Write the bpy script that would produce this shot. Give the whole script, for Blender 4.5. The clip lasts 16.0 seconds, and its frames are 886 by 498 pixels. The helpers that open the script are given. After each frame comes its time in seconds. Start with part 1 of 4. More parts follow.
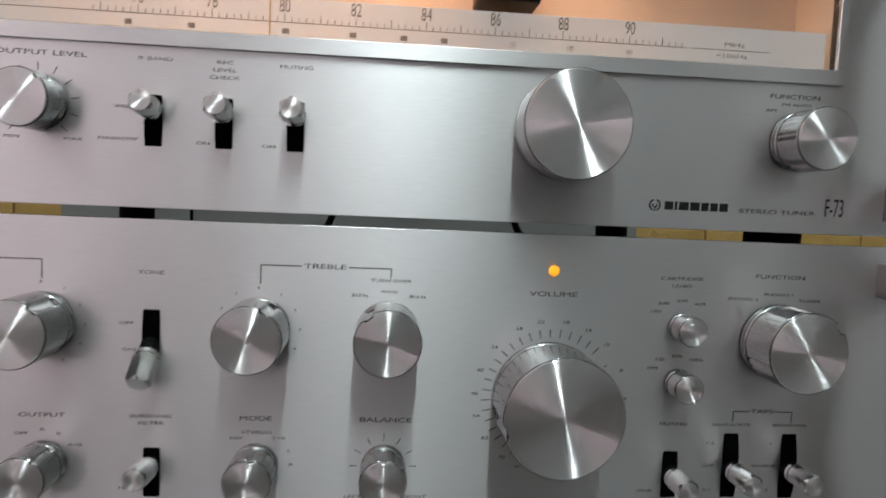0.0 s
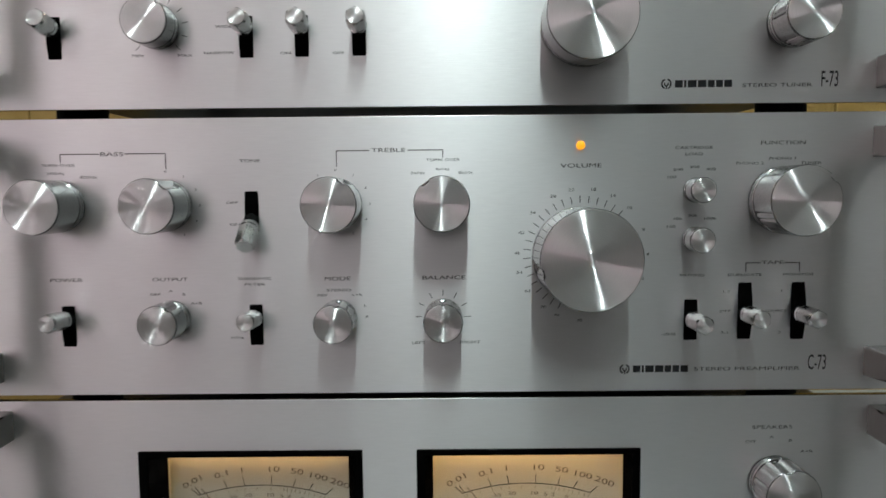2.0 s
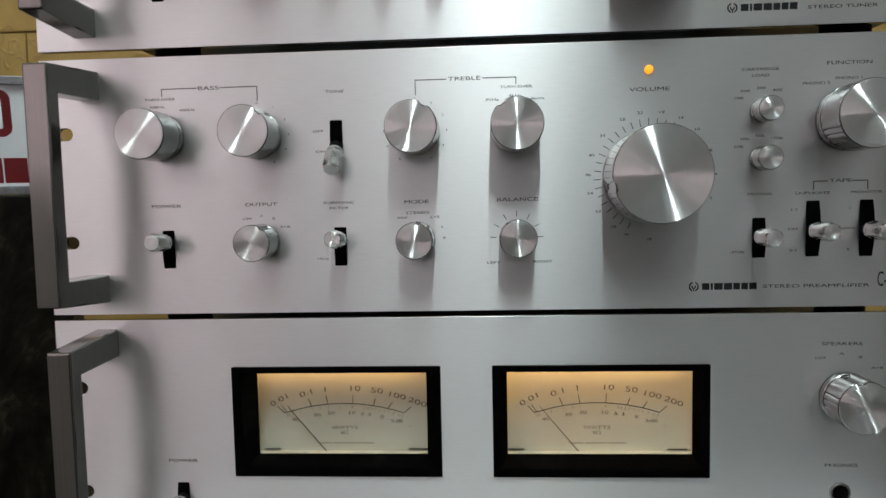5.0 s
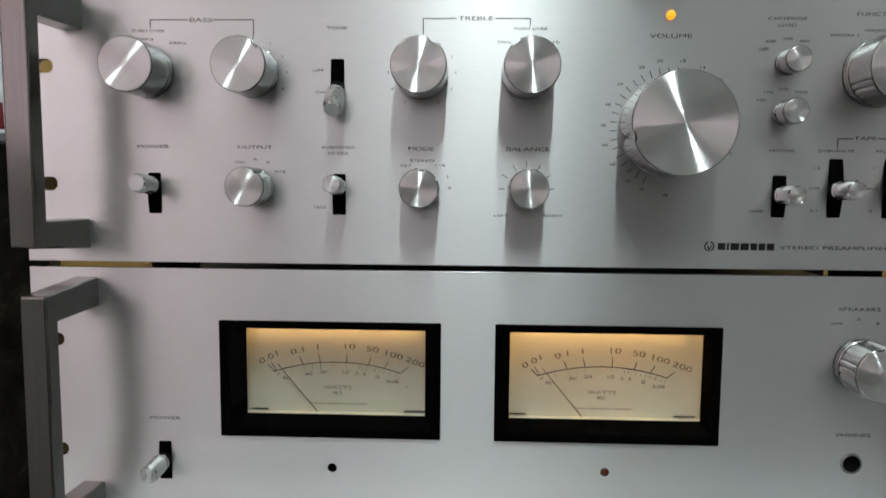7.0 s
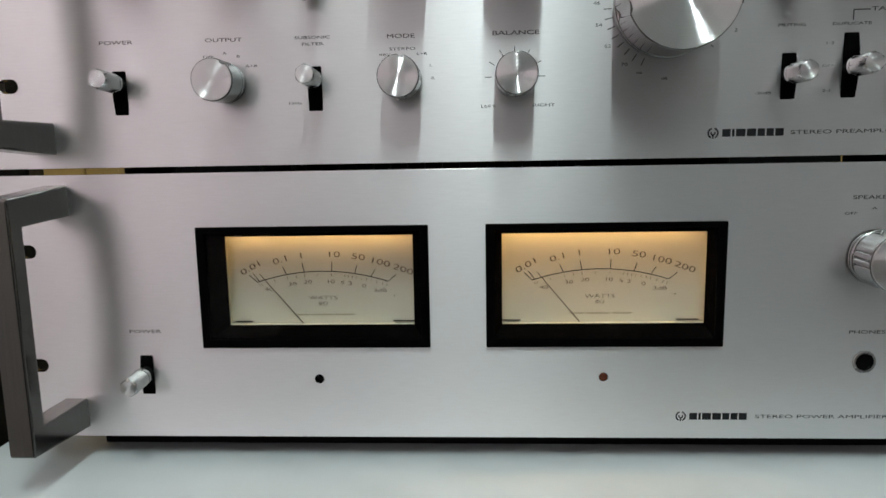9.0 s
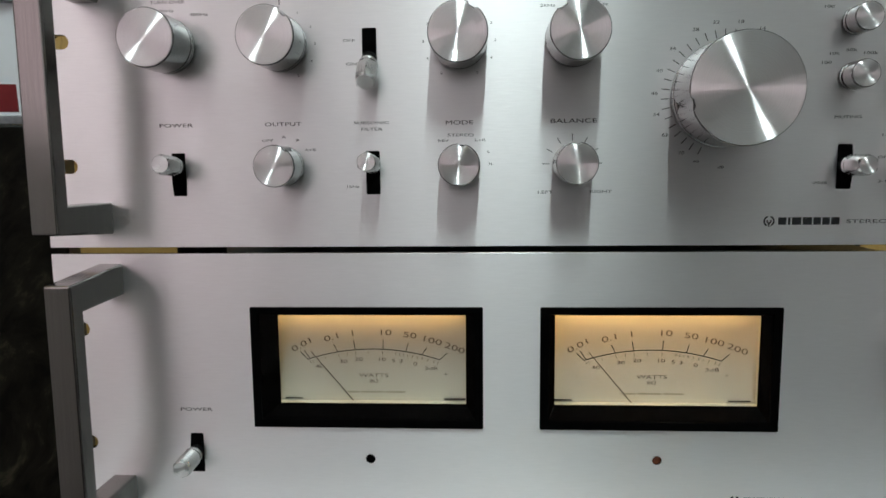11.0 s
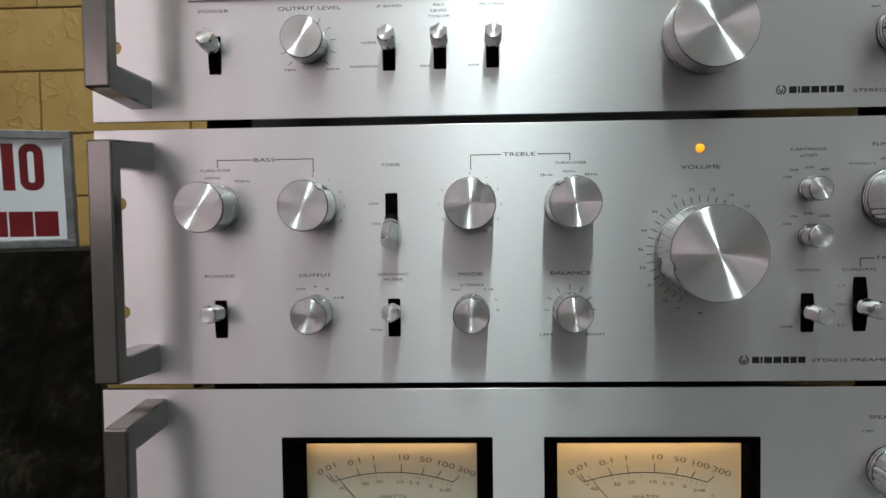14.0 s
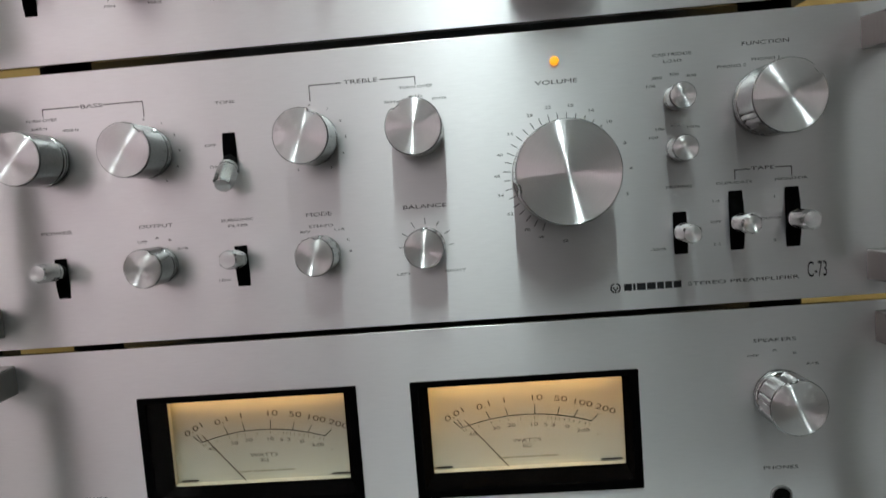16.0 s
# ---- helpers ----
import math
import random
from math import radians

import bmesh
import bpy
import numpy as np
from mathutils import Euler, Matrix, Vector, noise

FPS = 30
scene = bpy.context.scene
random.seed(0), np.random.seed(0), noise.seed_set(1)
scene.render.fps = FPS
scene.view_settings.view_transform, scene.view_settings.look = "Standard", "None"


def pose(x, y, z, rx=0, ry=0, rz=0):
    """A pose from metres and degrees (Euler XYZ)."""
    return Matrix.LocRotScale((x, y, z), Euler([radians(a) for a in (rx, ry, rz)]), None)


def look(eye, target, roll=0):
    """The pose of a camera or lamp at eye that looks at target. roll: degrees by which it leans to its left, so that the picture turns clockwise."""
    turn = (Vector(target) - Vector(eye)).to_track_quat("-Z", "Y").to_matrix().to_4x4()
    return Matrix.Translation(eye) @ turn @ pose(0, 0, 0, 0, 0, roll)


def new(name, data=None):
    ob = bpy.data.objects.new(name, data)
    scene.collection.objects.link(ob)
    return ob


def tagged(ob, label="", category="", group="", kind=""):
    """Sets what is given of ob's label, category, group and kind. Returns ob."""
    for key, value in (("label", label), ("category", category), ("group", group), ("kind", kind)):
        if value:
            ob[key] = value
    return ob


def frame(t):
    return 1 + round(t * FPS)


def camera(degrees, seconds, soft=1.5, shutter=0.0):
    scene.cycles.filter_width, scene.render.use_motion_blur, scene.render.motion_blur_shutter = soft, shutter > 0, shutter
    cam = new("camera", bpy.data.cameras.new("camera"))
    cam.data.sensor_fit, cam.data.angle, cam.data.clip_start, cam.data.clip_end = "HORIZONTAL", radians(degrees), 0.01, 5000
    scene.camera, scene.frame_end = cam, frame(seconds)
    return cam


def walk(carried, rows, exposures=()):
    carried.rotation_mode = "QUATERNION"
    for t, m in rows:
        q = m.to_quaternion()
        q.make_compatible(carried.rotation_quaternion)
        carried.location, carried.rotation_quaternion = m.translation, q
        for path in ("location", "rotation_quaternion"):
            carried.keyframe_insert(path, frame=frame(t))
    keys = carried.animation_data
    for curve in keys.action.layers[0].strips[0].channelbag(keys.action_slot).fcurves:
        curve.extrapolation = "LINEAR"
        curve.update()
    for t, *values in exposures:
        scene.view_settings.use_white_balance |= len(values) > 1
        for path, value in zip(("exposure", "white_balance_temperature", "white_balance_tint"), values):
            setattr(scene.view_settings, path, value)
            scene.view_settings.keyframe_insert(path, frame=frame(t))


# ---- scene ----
LENS = 66.0
cam = camera(LENS, 16.0, soft=1.55, shutter=0.3)
PATH = [
    (0, (-0.00083, -0.26522, 1.03734), (0.08553, 0.72809, 0.96068), 2.443),
    (0.5, (-0.01326, -0.27519, 1.02525), (0.03587, 0.71790, 0.91866), 1.991),
    (1, (-0.01272, -0.28863, 1.01063), (0.01837, 0.70465, 0.89910), 1.336),
    (1.5, (-0.00010, -0.30894, 1.00048), (0.02389, 0.68865, 0.93547), 0.272),
    (2, (0.00351, -0.32220, 0.98957), (-0.00080, 0.67407, 0.90338), -0.531),
    (2.5, (-0.00293, -0.34519, 0.97742), (-0.05244, 0.65279, 0.93745), -1.676),
    (3, (-0.00141, -0.34209, 0.95608), (-0.05443, 0.65371, 0.88135), -1.355),
    (3.2, (-0.00519, -0.34223, 0.94335), (-0.02929, 0.65583, 0.88587), -0.160),
    (5.3, (-0.01395, -0.34320, 0.94894), (-0.07830, 0.65207, 0.87629), -1.293),
    (5.5, (-0.00776, -0.34124, 0.94671), (-0.05553, 0.65519, 0.87718), -0.975),
    (6, (-0.00618, -0.34174, 0.95568), (-0.03410, 0.65464, 0.87547), -0.680),
    (6.5, (-0.01595, -0.33350, 0.94450), (-0.04999, 0.66243, 0.86099), -0.277),
    (7, (-0.02571, -0.32671, 0.93005), (-0.06135, 0.66853, 0.83936), 0.473),
    (7.5, (-0.02199, -0.31877, 0.89921), (-0.08847, 0.67169, 0.77847), -0.851),
    (8, (-0.01110, -0.31599, 0.89114), (-0.09417, 0.67354, 0.77311), -2.645),
    (8.2, (-0.00937, -0.31362, 0.89107), (-0.08640, 0.67565, 0.76689), -2.272),
    (10.3, (-0.03412, -0.30990, 0.92058), (-0.07662, 0.67513, 0.75349), -0.846),
    (10.5, (-0.03673, -0.31443, 0.92101), (-0.08694, 0.67544, 0.78827), -0.729),
    (11, (-0.03955, -0.30927, 0.92928), (-0.09274, 0.68178, 0.80690), -0.586),
    (11.5, (-0.04615, -0.31483, 0.93568), (-0.10398, 0.67843, 0.83527), -0.943),
    (12, (-0.06718, -0.32827, 0.95813), (-0.11906, 0.66866, 0.89945), 0.564),
    (12.5, (-0.06217, -0.33067, 0.96158), (-0.10415, 0.66676, 0.90349), 0.280),
    (13, (-0.05925, -0.32948, 0.97009), (-0.10114, 0.66746, 0.90412), 0.006),
    (13.5, (-0.05267, -0.33959, 0.97520), (-0.08512, 0.65864, 0.92528), -0.335),
    (14, (-0.04850, -0.34677, 0.97547), (-0.08760, 0.65159, 0.93369), -0.814),
    (14.5, (-0.04607, -0.34896, 0.97529), (-0.09419, 0.64889, 0.93086), -1.054),
    (15, (-0.02747, -0.34366, 0.95483), (-0.05775, 0.65439, 0.90021), -1.480),
    (15.5, (0.02018, -0.32802, 0.93385), (-0.01952, 0.66862, 0.86222), -3.558),
    (16, (0.02819, -0.32111, 0.95362), (-0.02987, 0.67386, 0.87191), -4.394),
]

walk(cam, [(t, look(eye, target, roll)) for t, eye, target, roll in PATH],
     [(0.0, -1.52, 6500, 13), (1.2, -1.5, 6500, 9), (3.0, -1.47, 6500, 10), (5.5, -1.42, 6500, 10), (12.0, -1.33, 6500, 10), (14.0, -1.35, 6500, 10), (16.0, -1.45, 6500, 10)])

# ---- light ----
world = bpy.data.worlds.new("world")
scene.world = world
world.use_nodes = True
world.node_tree.nodes["Background"].inputs["Color"].default_value = (0.8, 0.9, 1.0, 1)
world.node_tree.nodes["Background"].inputs["Strength"].default_value = 0.05


def area_lamp(name, at, target, sx, sy, watts, colour, label, category="lamp", spread=180):
    data = bpy.data.lights.new(name, "AREA")
    data.shape, data.size, data.size_y, data.energy, data.color = "RECTANGLE", sx, sy, watts, colour
    data.spread = radians(spread)
    ob = new(name, data)
    ob.matrix_world = look(at, target)
    return tagged(ob, label, category)


WINDOW_W, SIDE_W, TUBE_GLOW = 9.2, 10.6, 560.0
area_lamp("window_light", (-0.45, -2.995, 1.75), (-0.45, 0.0, 1.75), 1.0, 1.2, WINDOW_W, (1.0, 0.92, 0.945), "soft daylight in the window facing the stack", "window light")
area_lamp("side_window_light", (-0.995, -1.95, 1.22), (0.0, -1.95, 1.22), 2.0, 0.40, SIDE_W, (1.0, 0.80, 0.87), "soft pinkish light in the low side window", "window light")
METER_W, DIAL_W = 0.10, 0.80


# ---- materials ----
def material(name):
    mat = bpy.data.materials.new(name)
    mat.use_nodes = True
    return mat, mat.node_tree.nodes, mat.node_tree.links, mat.node_tree.nodes["Principled BSDF"]


def coords(nodes, links, scale=(1, 1, 1), kind="Object"):
    tc, mp = nodes.new("ShaderNodeTexCoord"), nodes.new("ShaderNodeMapping")
    mp.inputs["Scale"].default_value = scale
    links.new(tc.outputs[kind], mp.inputs["Vector"])
    return mp.outputs["Vector"]


def noise_tex(nodes, links, vector, scale, detail=4.0, rough=0.6):
    n = nodes.new("ShaderNodeTexNoise")
    n.inputs["Scale"].default_value, n.inputs["Detail"].default_value, n.inputs["Roughness"].default_value = scale, detail, rough
    links.new(vector, n.inputs["Vector"])
    return n.outputs["Fac"]


def ramp(nodes, links, fac, stops):
    r = nodes.new("ShaderNodeValToRGB")
    while len(r.color_ramp.elements) < len(stops):
        r.color_ramp.elements.new(0.5)
    for e, (p, c) in zip(r.color_ramp.elements, stops):
        e.position, e.color = p, (*c, 1)
    links.new(fac, r.inputs["Fac"])
    return r.outputs["Color"]


def bump(nodes, links, bsdf, fac, strength, distance):
    b = nodes.new("ShaderNodeBump")
    b.inputs["Strength"].default_value, b.inputs["Distance"].default_value = strength, distance
    links.new(fac, b.inputs["Height"])
    links.new(b.outputs["Normal"], bsdf.inputs["Normal"])


def surface(name, lo, hi, rough, metal=0.0, scale=40.0, bump_d=0.0, stretch=(1, 1, 1), spread=(0.35, 0.65), spec=0.5):
    mat, nodes, links, b = material(name)
    v = coords(nodes, links, stretch)
    f = noise_tex(nodes, links, v, scale)
    links.new(ramp(nodes, links, f, [(spread[0], lo), (spread[1], hi)]), b.inputs["Base Color"])
    b.inputs["Roughness"].default_value, b.inputs["Metallic"].default_value = rough, metal
    b.inputs["Specular IOR Level"].default_value = spec
    if bump_d:
        bump(nodes, links, b, f, 0.5, bump_d)
    return mat


def tip_surface(nodes, links, b, along, fac, amount, normal=None):
    """Tips the normal along a direction (a vector or a socket) by how far fac lies from its middle: fine grooves."""
    geo, slope, scale, add, unit = (nodes.new("ShaderNode" + k) for k in ("NewGeometry", "Math", "VectorMath", "VectorMath", "VectorMath"))
    slope.operation, scale.operation, unit.operation = "MULTIPLY_ADD", "SCALE", "NORMALIZE"
    slope.inputs[1].default_value, slope.inputs[2].default_value = amount, -amount / 2
    links.new(fac, slope.inputs[0])
    if isinstance(along, tuple):
        scale.inputs[0].default_value = along
    else:
        links.new(along, scale.inputs[0])
    links.new(slope.outputs["Value"], scale.inputs["Scale"])
    links.new(normal or geo.outputs["Normal"], add.inputs[0])
    links.new(scale.outputs["Vector"], add.inputs[1])
    links.new(add.outputs["Vector"], unit.inputs[0])
    links.new(unit.outputs["Vector"], b.inputs["Normal"])
    return unit.outputs["Vector"]


def brushed_panel():
    mat, nodes, links, b = material("brushed_aluminium")
    fine = noise_tex(nodes, links, coords(nodes, links, (110, 1300, 1300)), 1.0, 3.0)
    broad = noise_tex(nodes, links, coords(nodes, links, (6, 9, 9)), 1.0, 4.0)
    both = nodes.new("ShaderNodeMath")
    both.operation = "MULTIPLY_ADD"
    both.inputs[1].default_value = 0.55
    links.new(fine, both.inputs[0])
    half = nodes.new("ShaderNodeMath")
    half.operation = "MULTIPLY"
    half.inputs[1].default_value = 0.45
    links.new(broad, half.inputs[0])
    links.new(half.outputs["Value"], both.inputs[2])
    links.new(ramp(nodes, links, both.outputs["Value"], [(0.33, (0.865, 0.855, 0.86)), (0.67, (0.915, 0.905, 0.91))]), b.inputs["Base Color"])
    rr = nodes.new("ShaderNodeMapRange")
    rr.inputs["To Min"].default_value, rr.inputs["To Max"].default_value = 0.39, 0.415
    links.new(fine, rr.inputs["Value"])
    links.new(rr.outputs["Result"], b.inputs["Roughness"])
    b.inputs["Metallic"].default_value = 1.0
    b.inputs["Anisotropic"].default_value = 0.835
    # brush strokes: long fine scratches that tip the surface up and down
    strokes = noise_tex(nodes, links, coords(nodes, links, (125, 1, 2100)), 1.0, 2.0)
    tip_surface(nodes, links, b, (0.0, 0.0, 1.0), strokes, 0.20)
    t = nodes.new("ShaderNodeCombineXYZ")
    t.inputs["Z"].default_value = 1.0
    links.new(t.outputs["Vector"], b.inputs["Tangent"])
    return mat


def turned_cap():
    """Lathe-turned metal face: the grain runs in circles round the object's own y axis."""
    mat, nodes, links, b = material("turned_aluminium")
    tc, sep, com = nodes.new("ShaderNodeTexCoord"), nodes.new("ShaderNodeSeparateXYZ"), nodes.new("ShaderNodeCombineXYZ")
    links.new(tc.outputs["Object"], sep.inputs["Vector"])
    links.new(sep.outputs["X"], com.inputs["X"])
    links.new(sep.outputs["Z"], com.inputs["Z"])
    nrm, tr = nodes.new("ShaderNodeVectorMath"), nodes.new("ShaderNodeVectorTransform")
    nrm.operation = "NORMALIZE"
    links.new(com.outputs["Vector"], nrm.inputs[0])
    tr.vector_type, tr.convert_from, tr.convert_to = "VECTOR", "OBJECT", "WORLD"
    links.new(nrm.outputs["Vector"], tr.inputs["Vector"])
    links.new(tr.outputs["Vector"], b.inputs["Tangent"])
    ln = nodes.new("ShaderNodeVectorMath")
    ln.operation = "LENGTH"
    links.new(com.outputs["Vector"], ln.inputs[0])
    rings = nodes.new("ShaderNodeTexNoise")
    rings.noise_dimensions = "1D"
    rings.inputs["Scale"].default_value, rings.inputs["Detail"].default_value = 4000, 2
    links.new(ln.outputs["Value"], rings.inputs["W"])
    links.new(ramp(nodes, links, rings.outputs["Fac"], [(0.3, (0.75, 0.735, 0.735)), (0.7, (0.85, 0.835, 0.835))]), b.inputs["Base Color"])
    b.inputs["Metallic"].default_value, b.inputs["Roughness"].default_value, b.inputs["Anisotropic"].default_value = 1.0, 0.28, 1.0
    # lathe grooves, finer than the eye can part
    grooves = nodes.new("ShaderNodeTexNoise")
    grooves.noise_dimensions = "1D"
    grooves.inputs["Scale"].default_value, grooves.inputs["Detail"].default_value = 90000, 0
    links.new(ln.outputs["Value"], grooves.inputs["W"])
    grooved = tip_surface(nodes, links, b, tr.outputs["Vector"], grooves.outputs["Fac"], 3.5)
    # faint chatter of the lathe: the grooves waver a little round the face, otherwise on each knob
    turn, own, shift, cross, geo = (nodes.new("ShaderNode" + k) for k in ("Math", "ObjectInfo", "Math", "VectorMath", "NewGeometry"))
    turn.operation, shift.operation, cross.operation = "ARCTAN2", "MULTIPLY_ADD", "CROSS_PRODUCT"
    links.new(sep.outputs["X"], turn.inputs[0])
    links.new(sep.outputs["Z"], turn.inputs[1])
    shift.inputs[1].default_value = 20.0
    links.new(own.outputs["Random"], shift.inputs[0])
    links.new(turn.outputs["Value"], shift.inputs[2])
    waver = nodes.new("ShaderNodeTexNoise")
    waver.noise_dimensions = "1D"
    waver.inputs["Scale"].default_value, waver.inputs["Detail"].default_value = 4.0, 2
    links.new(shift.outputs["Value"], waver.inputs["W"])
    links.new(tr.outputs["Vector"], cross.inputs[0])
    links.new(geo.outputs["Normal"], cross.inputs[1])
    tip_surface(nodes, links, b, cross.outputs["Vector"], waver.outputs["Fac"], 0.14, grooved)
    return mat


PANEL, CAP = brushed_panel(), turned_cap()
# same aluminium as the caps, its colour darkened for the sides' dim reflections
KNOB_SIDE = surface("shaded_side_aluminium", (0.26, 0.26, 0.26), (0.33, 0.325, 0.32), 0.16, 1.0, 1.0, 0, (900, 900, 900))
# the bevel's dark reflection, put into the colour of a thin ring
RING = surface("dark_reflection_ring", (0.10, 0.10, 0.10), (0.14, 0.14, 0.14), 0.35, 1.0, 200)
LEVER = surface("lever_chrome", (0.55, 0.55, 0.55), (0.62, 0.615, 0.61), 0.24, 1.0, 300)
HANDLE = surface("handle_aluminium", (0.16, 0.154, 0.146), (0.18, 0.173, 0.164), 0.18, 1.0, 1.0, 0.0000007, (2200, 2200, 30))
BLACK = surface("black_plastic", (0.0012, 0.0012, 0.0012), (0.002, 0.002, 0.002), 0.25, 0, 120, spec=0.015)
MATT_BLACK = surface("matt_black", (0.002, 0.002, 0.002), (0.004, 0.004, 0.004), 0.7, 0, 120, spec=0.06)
FUNNEL = surface("satin_black", (0.0015, 0.0015, 0.0015), (0.0025, 0.0025, 0.0025), 0.6, 0, 120, spec=0.0)
INK = surface("print_ink", (0.010, 0.010, 0.011), (0.02, 0.02, 0.022), 0.6, 0, 400, spec=0.2)
GREY_INK = surface("grey_print_ink", (0.022, 0.022, 0.024), (0.04, 0.04, 0.042), 0.6, 0, 400)
FAINT_INK = surface("meter_print_ink", (0.12, 0.10, 0.075), (0.16, 0.135, 0.10), 0.7, 0, 400)
SCALE_INK = surface("scale_print_ink", (0.24, 0.19, 0.16), (0.32, 0.26, 0.22), 0.7, 0, 900)
PALE_INK = surface("pale_print_ink", (0.30, 0.285, 0.21), (0.42, 0.40, 0.31), 0.7, 0, 900)
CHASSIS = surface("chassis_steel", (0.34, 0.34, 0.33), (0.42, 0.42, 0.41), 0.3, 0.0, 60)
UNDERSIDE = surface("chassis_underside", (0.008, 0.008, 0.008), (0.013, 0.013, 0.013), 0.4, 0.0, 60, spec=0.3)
DIAL = surface("meter_card", (0.58, 0.575, 0.47), (0.63, 0.62, 0.51), 0.75, 0, 30)
CREAM = surface("dial_box_cream", (0.78, 0.60, 0.44), (0.83, 0.65, 0.49), 0.6, 0, 20)
FROST = surface("frosted_scale", (0.84, 0.85, 0.86), (0.88, 0.89, 0.90), 0.7, 0, 20)
FROST.node_tree.nodes["Principled BSDF"].inputs["Transmission Weight"].default_value = 0.5
FROST.node_tree.nodes["Principled BSDF"].inputs["IOR"].default_value = 1.2
TABLE = surface("white_laminate", (0.50, 0.53, 0.54), (0.54, 0.57, 0.578), 0.27, 0, 14)
SIGN_WHITE = surface("sign_white_enamel", (0.78, 0.82, 0.85), (0.84, 0.87, 0.89), 0.3, 0, 10)
SIGN_RED = surface("sign_red_paint", (0.14, 0.003, 0.005), (0.175, 0.006, 0.009), 0.4, 0, 80)
SIGN_FRAME = surface("sign_aluminium", (0.24, 0.26, 0.27), (0.42, 0.44, 0.45), 0.45, 1.0, 60, 0.0003)
BOARD = surface("grey_painted_board", (0.17, 0.175, 0.175), (0.21, 0.215, 0.21), 0.5, 0, 9)
BRASS = surface("brass", (0.45, 0.30, 0.10), (0.55, 0.38, 0.14), 0.35, 1.0, 200)
RED_LENS = surface("brown_lens", (0.10, 0.025, 0.012), (0.16, 0.05, 0.025), 0.25, 0, 300)
WALL_PINK = surface("pink_plaster", (0.78, 0.66, 0.67), (0.83, 0.71, 0.71), 0.8, 0, 6)
WALL_WHITE = surface("white_plaster", (0.72, 0.76, 0.75), (0.78, 0.81, 0.80), 0.8, 0, 6)
WALL_GREY = surface("grey_plaster", (0.15, 0.15, 0.15), (0.19, 0.19, 0.19), 0.8, 0, 6)
WALL_EAST = surface("light_grey_plaster", (0.29, 0.29, 0.29), (0.335, 0.335, 0.335), 0.8, 0, 6)
FLOOR_M = surface("grey_floor", (0.045, 0.041, 0.04), (0.07, 0.066, 0.062), 0.5, 0, 3)


def brick_mat():
    mat, nodes, links, b = material("ochre_foam_brick")
    tc, info, add = nodes.new("ShaderNodeTexCoord"), nodes.new("ShaderNodeObjectInfo"), nodes.new("ShaderNodeVectorMath")
    add.operation = "ADD"
    mul = nodes.new("ShaderNodeMath")
    mul.operation = "MULTIPLY"
    mul.inputs[1].default_value = 30.0
    links.new(info.outputs["Random"], mul.inputs[0])
    links.new(tc.outputs["Object"], add.inputs[0])
    links.new(mul.outputs["Value"], add.inputs[1])
    f = noise_tex(nodes, links, add.outputs["Vector"], 26.0, 3.0)
    links.new(ramp(nodes, links, f, [(0.3, (0.38, 0.235, 0.062)), (0.7, (0.46, 0.295, 0.092))]), b.inputs["Base Color"])
    # embossed veins: the ridge where a noise field crosses its middle
    sub, ab, mr = nodes.new("ShaderNodeMath"), nodes.new("ShaderNodeMath"), nodes.new("ShaderNodeMapRange")
    sub.operation, ab.operation = "SUBTRACT", "ABSOLUTE"
    sub.inputs[1].default_value = 0.5
    links.new(noise_tex(nodes, links, add.outputs["Vector"], 17.0, 2.0), sub.inputs[0])
    links.new(sub.outputs["Value"], ab.inputs[0])
    mr.inputs["From Max"].default_value, mr.inputs["To Min"].default_value, mr.inputs["To Max"].default_value = 0.02, 1.0, 0.0
    links.new(ab.outputs["Value"], mr.inputs["Value"])
    bump(nodes, links, b, mr.outputs["Result"], 0.6, 0.0012)
    b.inputs["Roughness"].default_value = 0.5
    return mat


def marble_mat():
    mat, nodes, links, b = material("dark_marbled_veneer")
    v = coords(nodes, links, (1, 1, 1))
    warp = nodes.new("ShaderNodeTexNoise")
    warp.inputs["Scale"].default_value = 9.0
    links.new(v, warp.inputs["Vector"])
    rot = nodes.new("ShaderNodeMapping")
    rot.vector_type = "TEXTURE"
    rot.inputs["Rotation"].default_value = (0, radians(33), 0)
    rot.inputs["Scale"].default_value = (0.014, 0.014, 0.06)
    mix = nodes.new("ShaderNodeVectorMath")
    mix.operation = "MULTIPLY_ADD"
    mix.inputs[1].default_value = (0.09, 0.09, 0.09)
    links.new(warp.outputs["Color"], mix.inputs[0])
    links.new(v, mix.inputs[2])
    links.new(mix.outputs["Vector"], rot.inputs["Vector"])
    f = noise_tex(nodes, links, rot.outputs["Vector"], 1.0, 6.0, 0.65)
    links.new(ramp(nodes, links, f, [(0.38, (0.0035, 0.0031, 0.0024)), (0.56, (0.0105, 0.009, 0.0065)), (0.74, (0.046, 0.039, 0.027))]), b.inputs["Base Color"])
    b.inputs["Roughness"].default_value = 0.35
    b.inputs["Specular IOR Level"].default_value = 0.06
    return mat


def glass_mat():
    mat, nodes, links, b = material("clear_glass")
    b.inputs["Transmission Weight"].default_value, b.inputs["Roughness"].default_value, b.inputs["IOR"].default_value = 1.0, 0.02, 1.2
    return mat


def glow_mat(name, colour, strength):
    mat, nodes, links, b = material(name)
    b.inputs["Base Color"].default_value = (*colour, 1)
    b.inputs["Emission Color"].default_value, b.inputs["Emission Strength"].default_value = (*colour, 1), strength
    return mat


BRICK, MARBLE, GLASS = brick_mat(), marble_mat(), glass_mat()
LED_GLOW = glow_mat("amber_led", (1.0, 0.36, 0.015), 2.9)
TUBE = glow_mat("lit_tube", (0.86, 1.0, 0.985), TUBE_GLOW)

# ---- builders: all measures in millimetres, x across, y away, z up ----
MM = 0.001
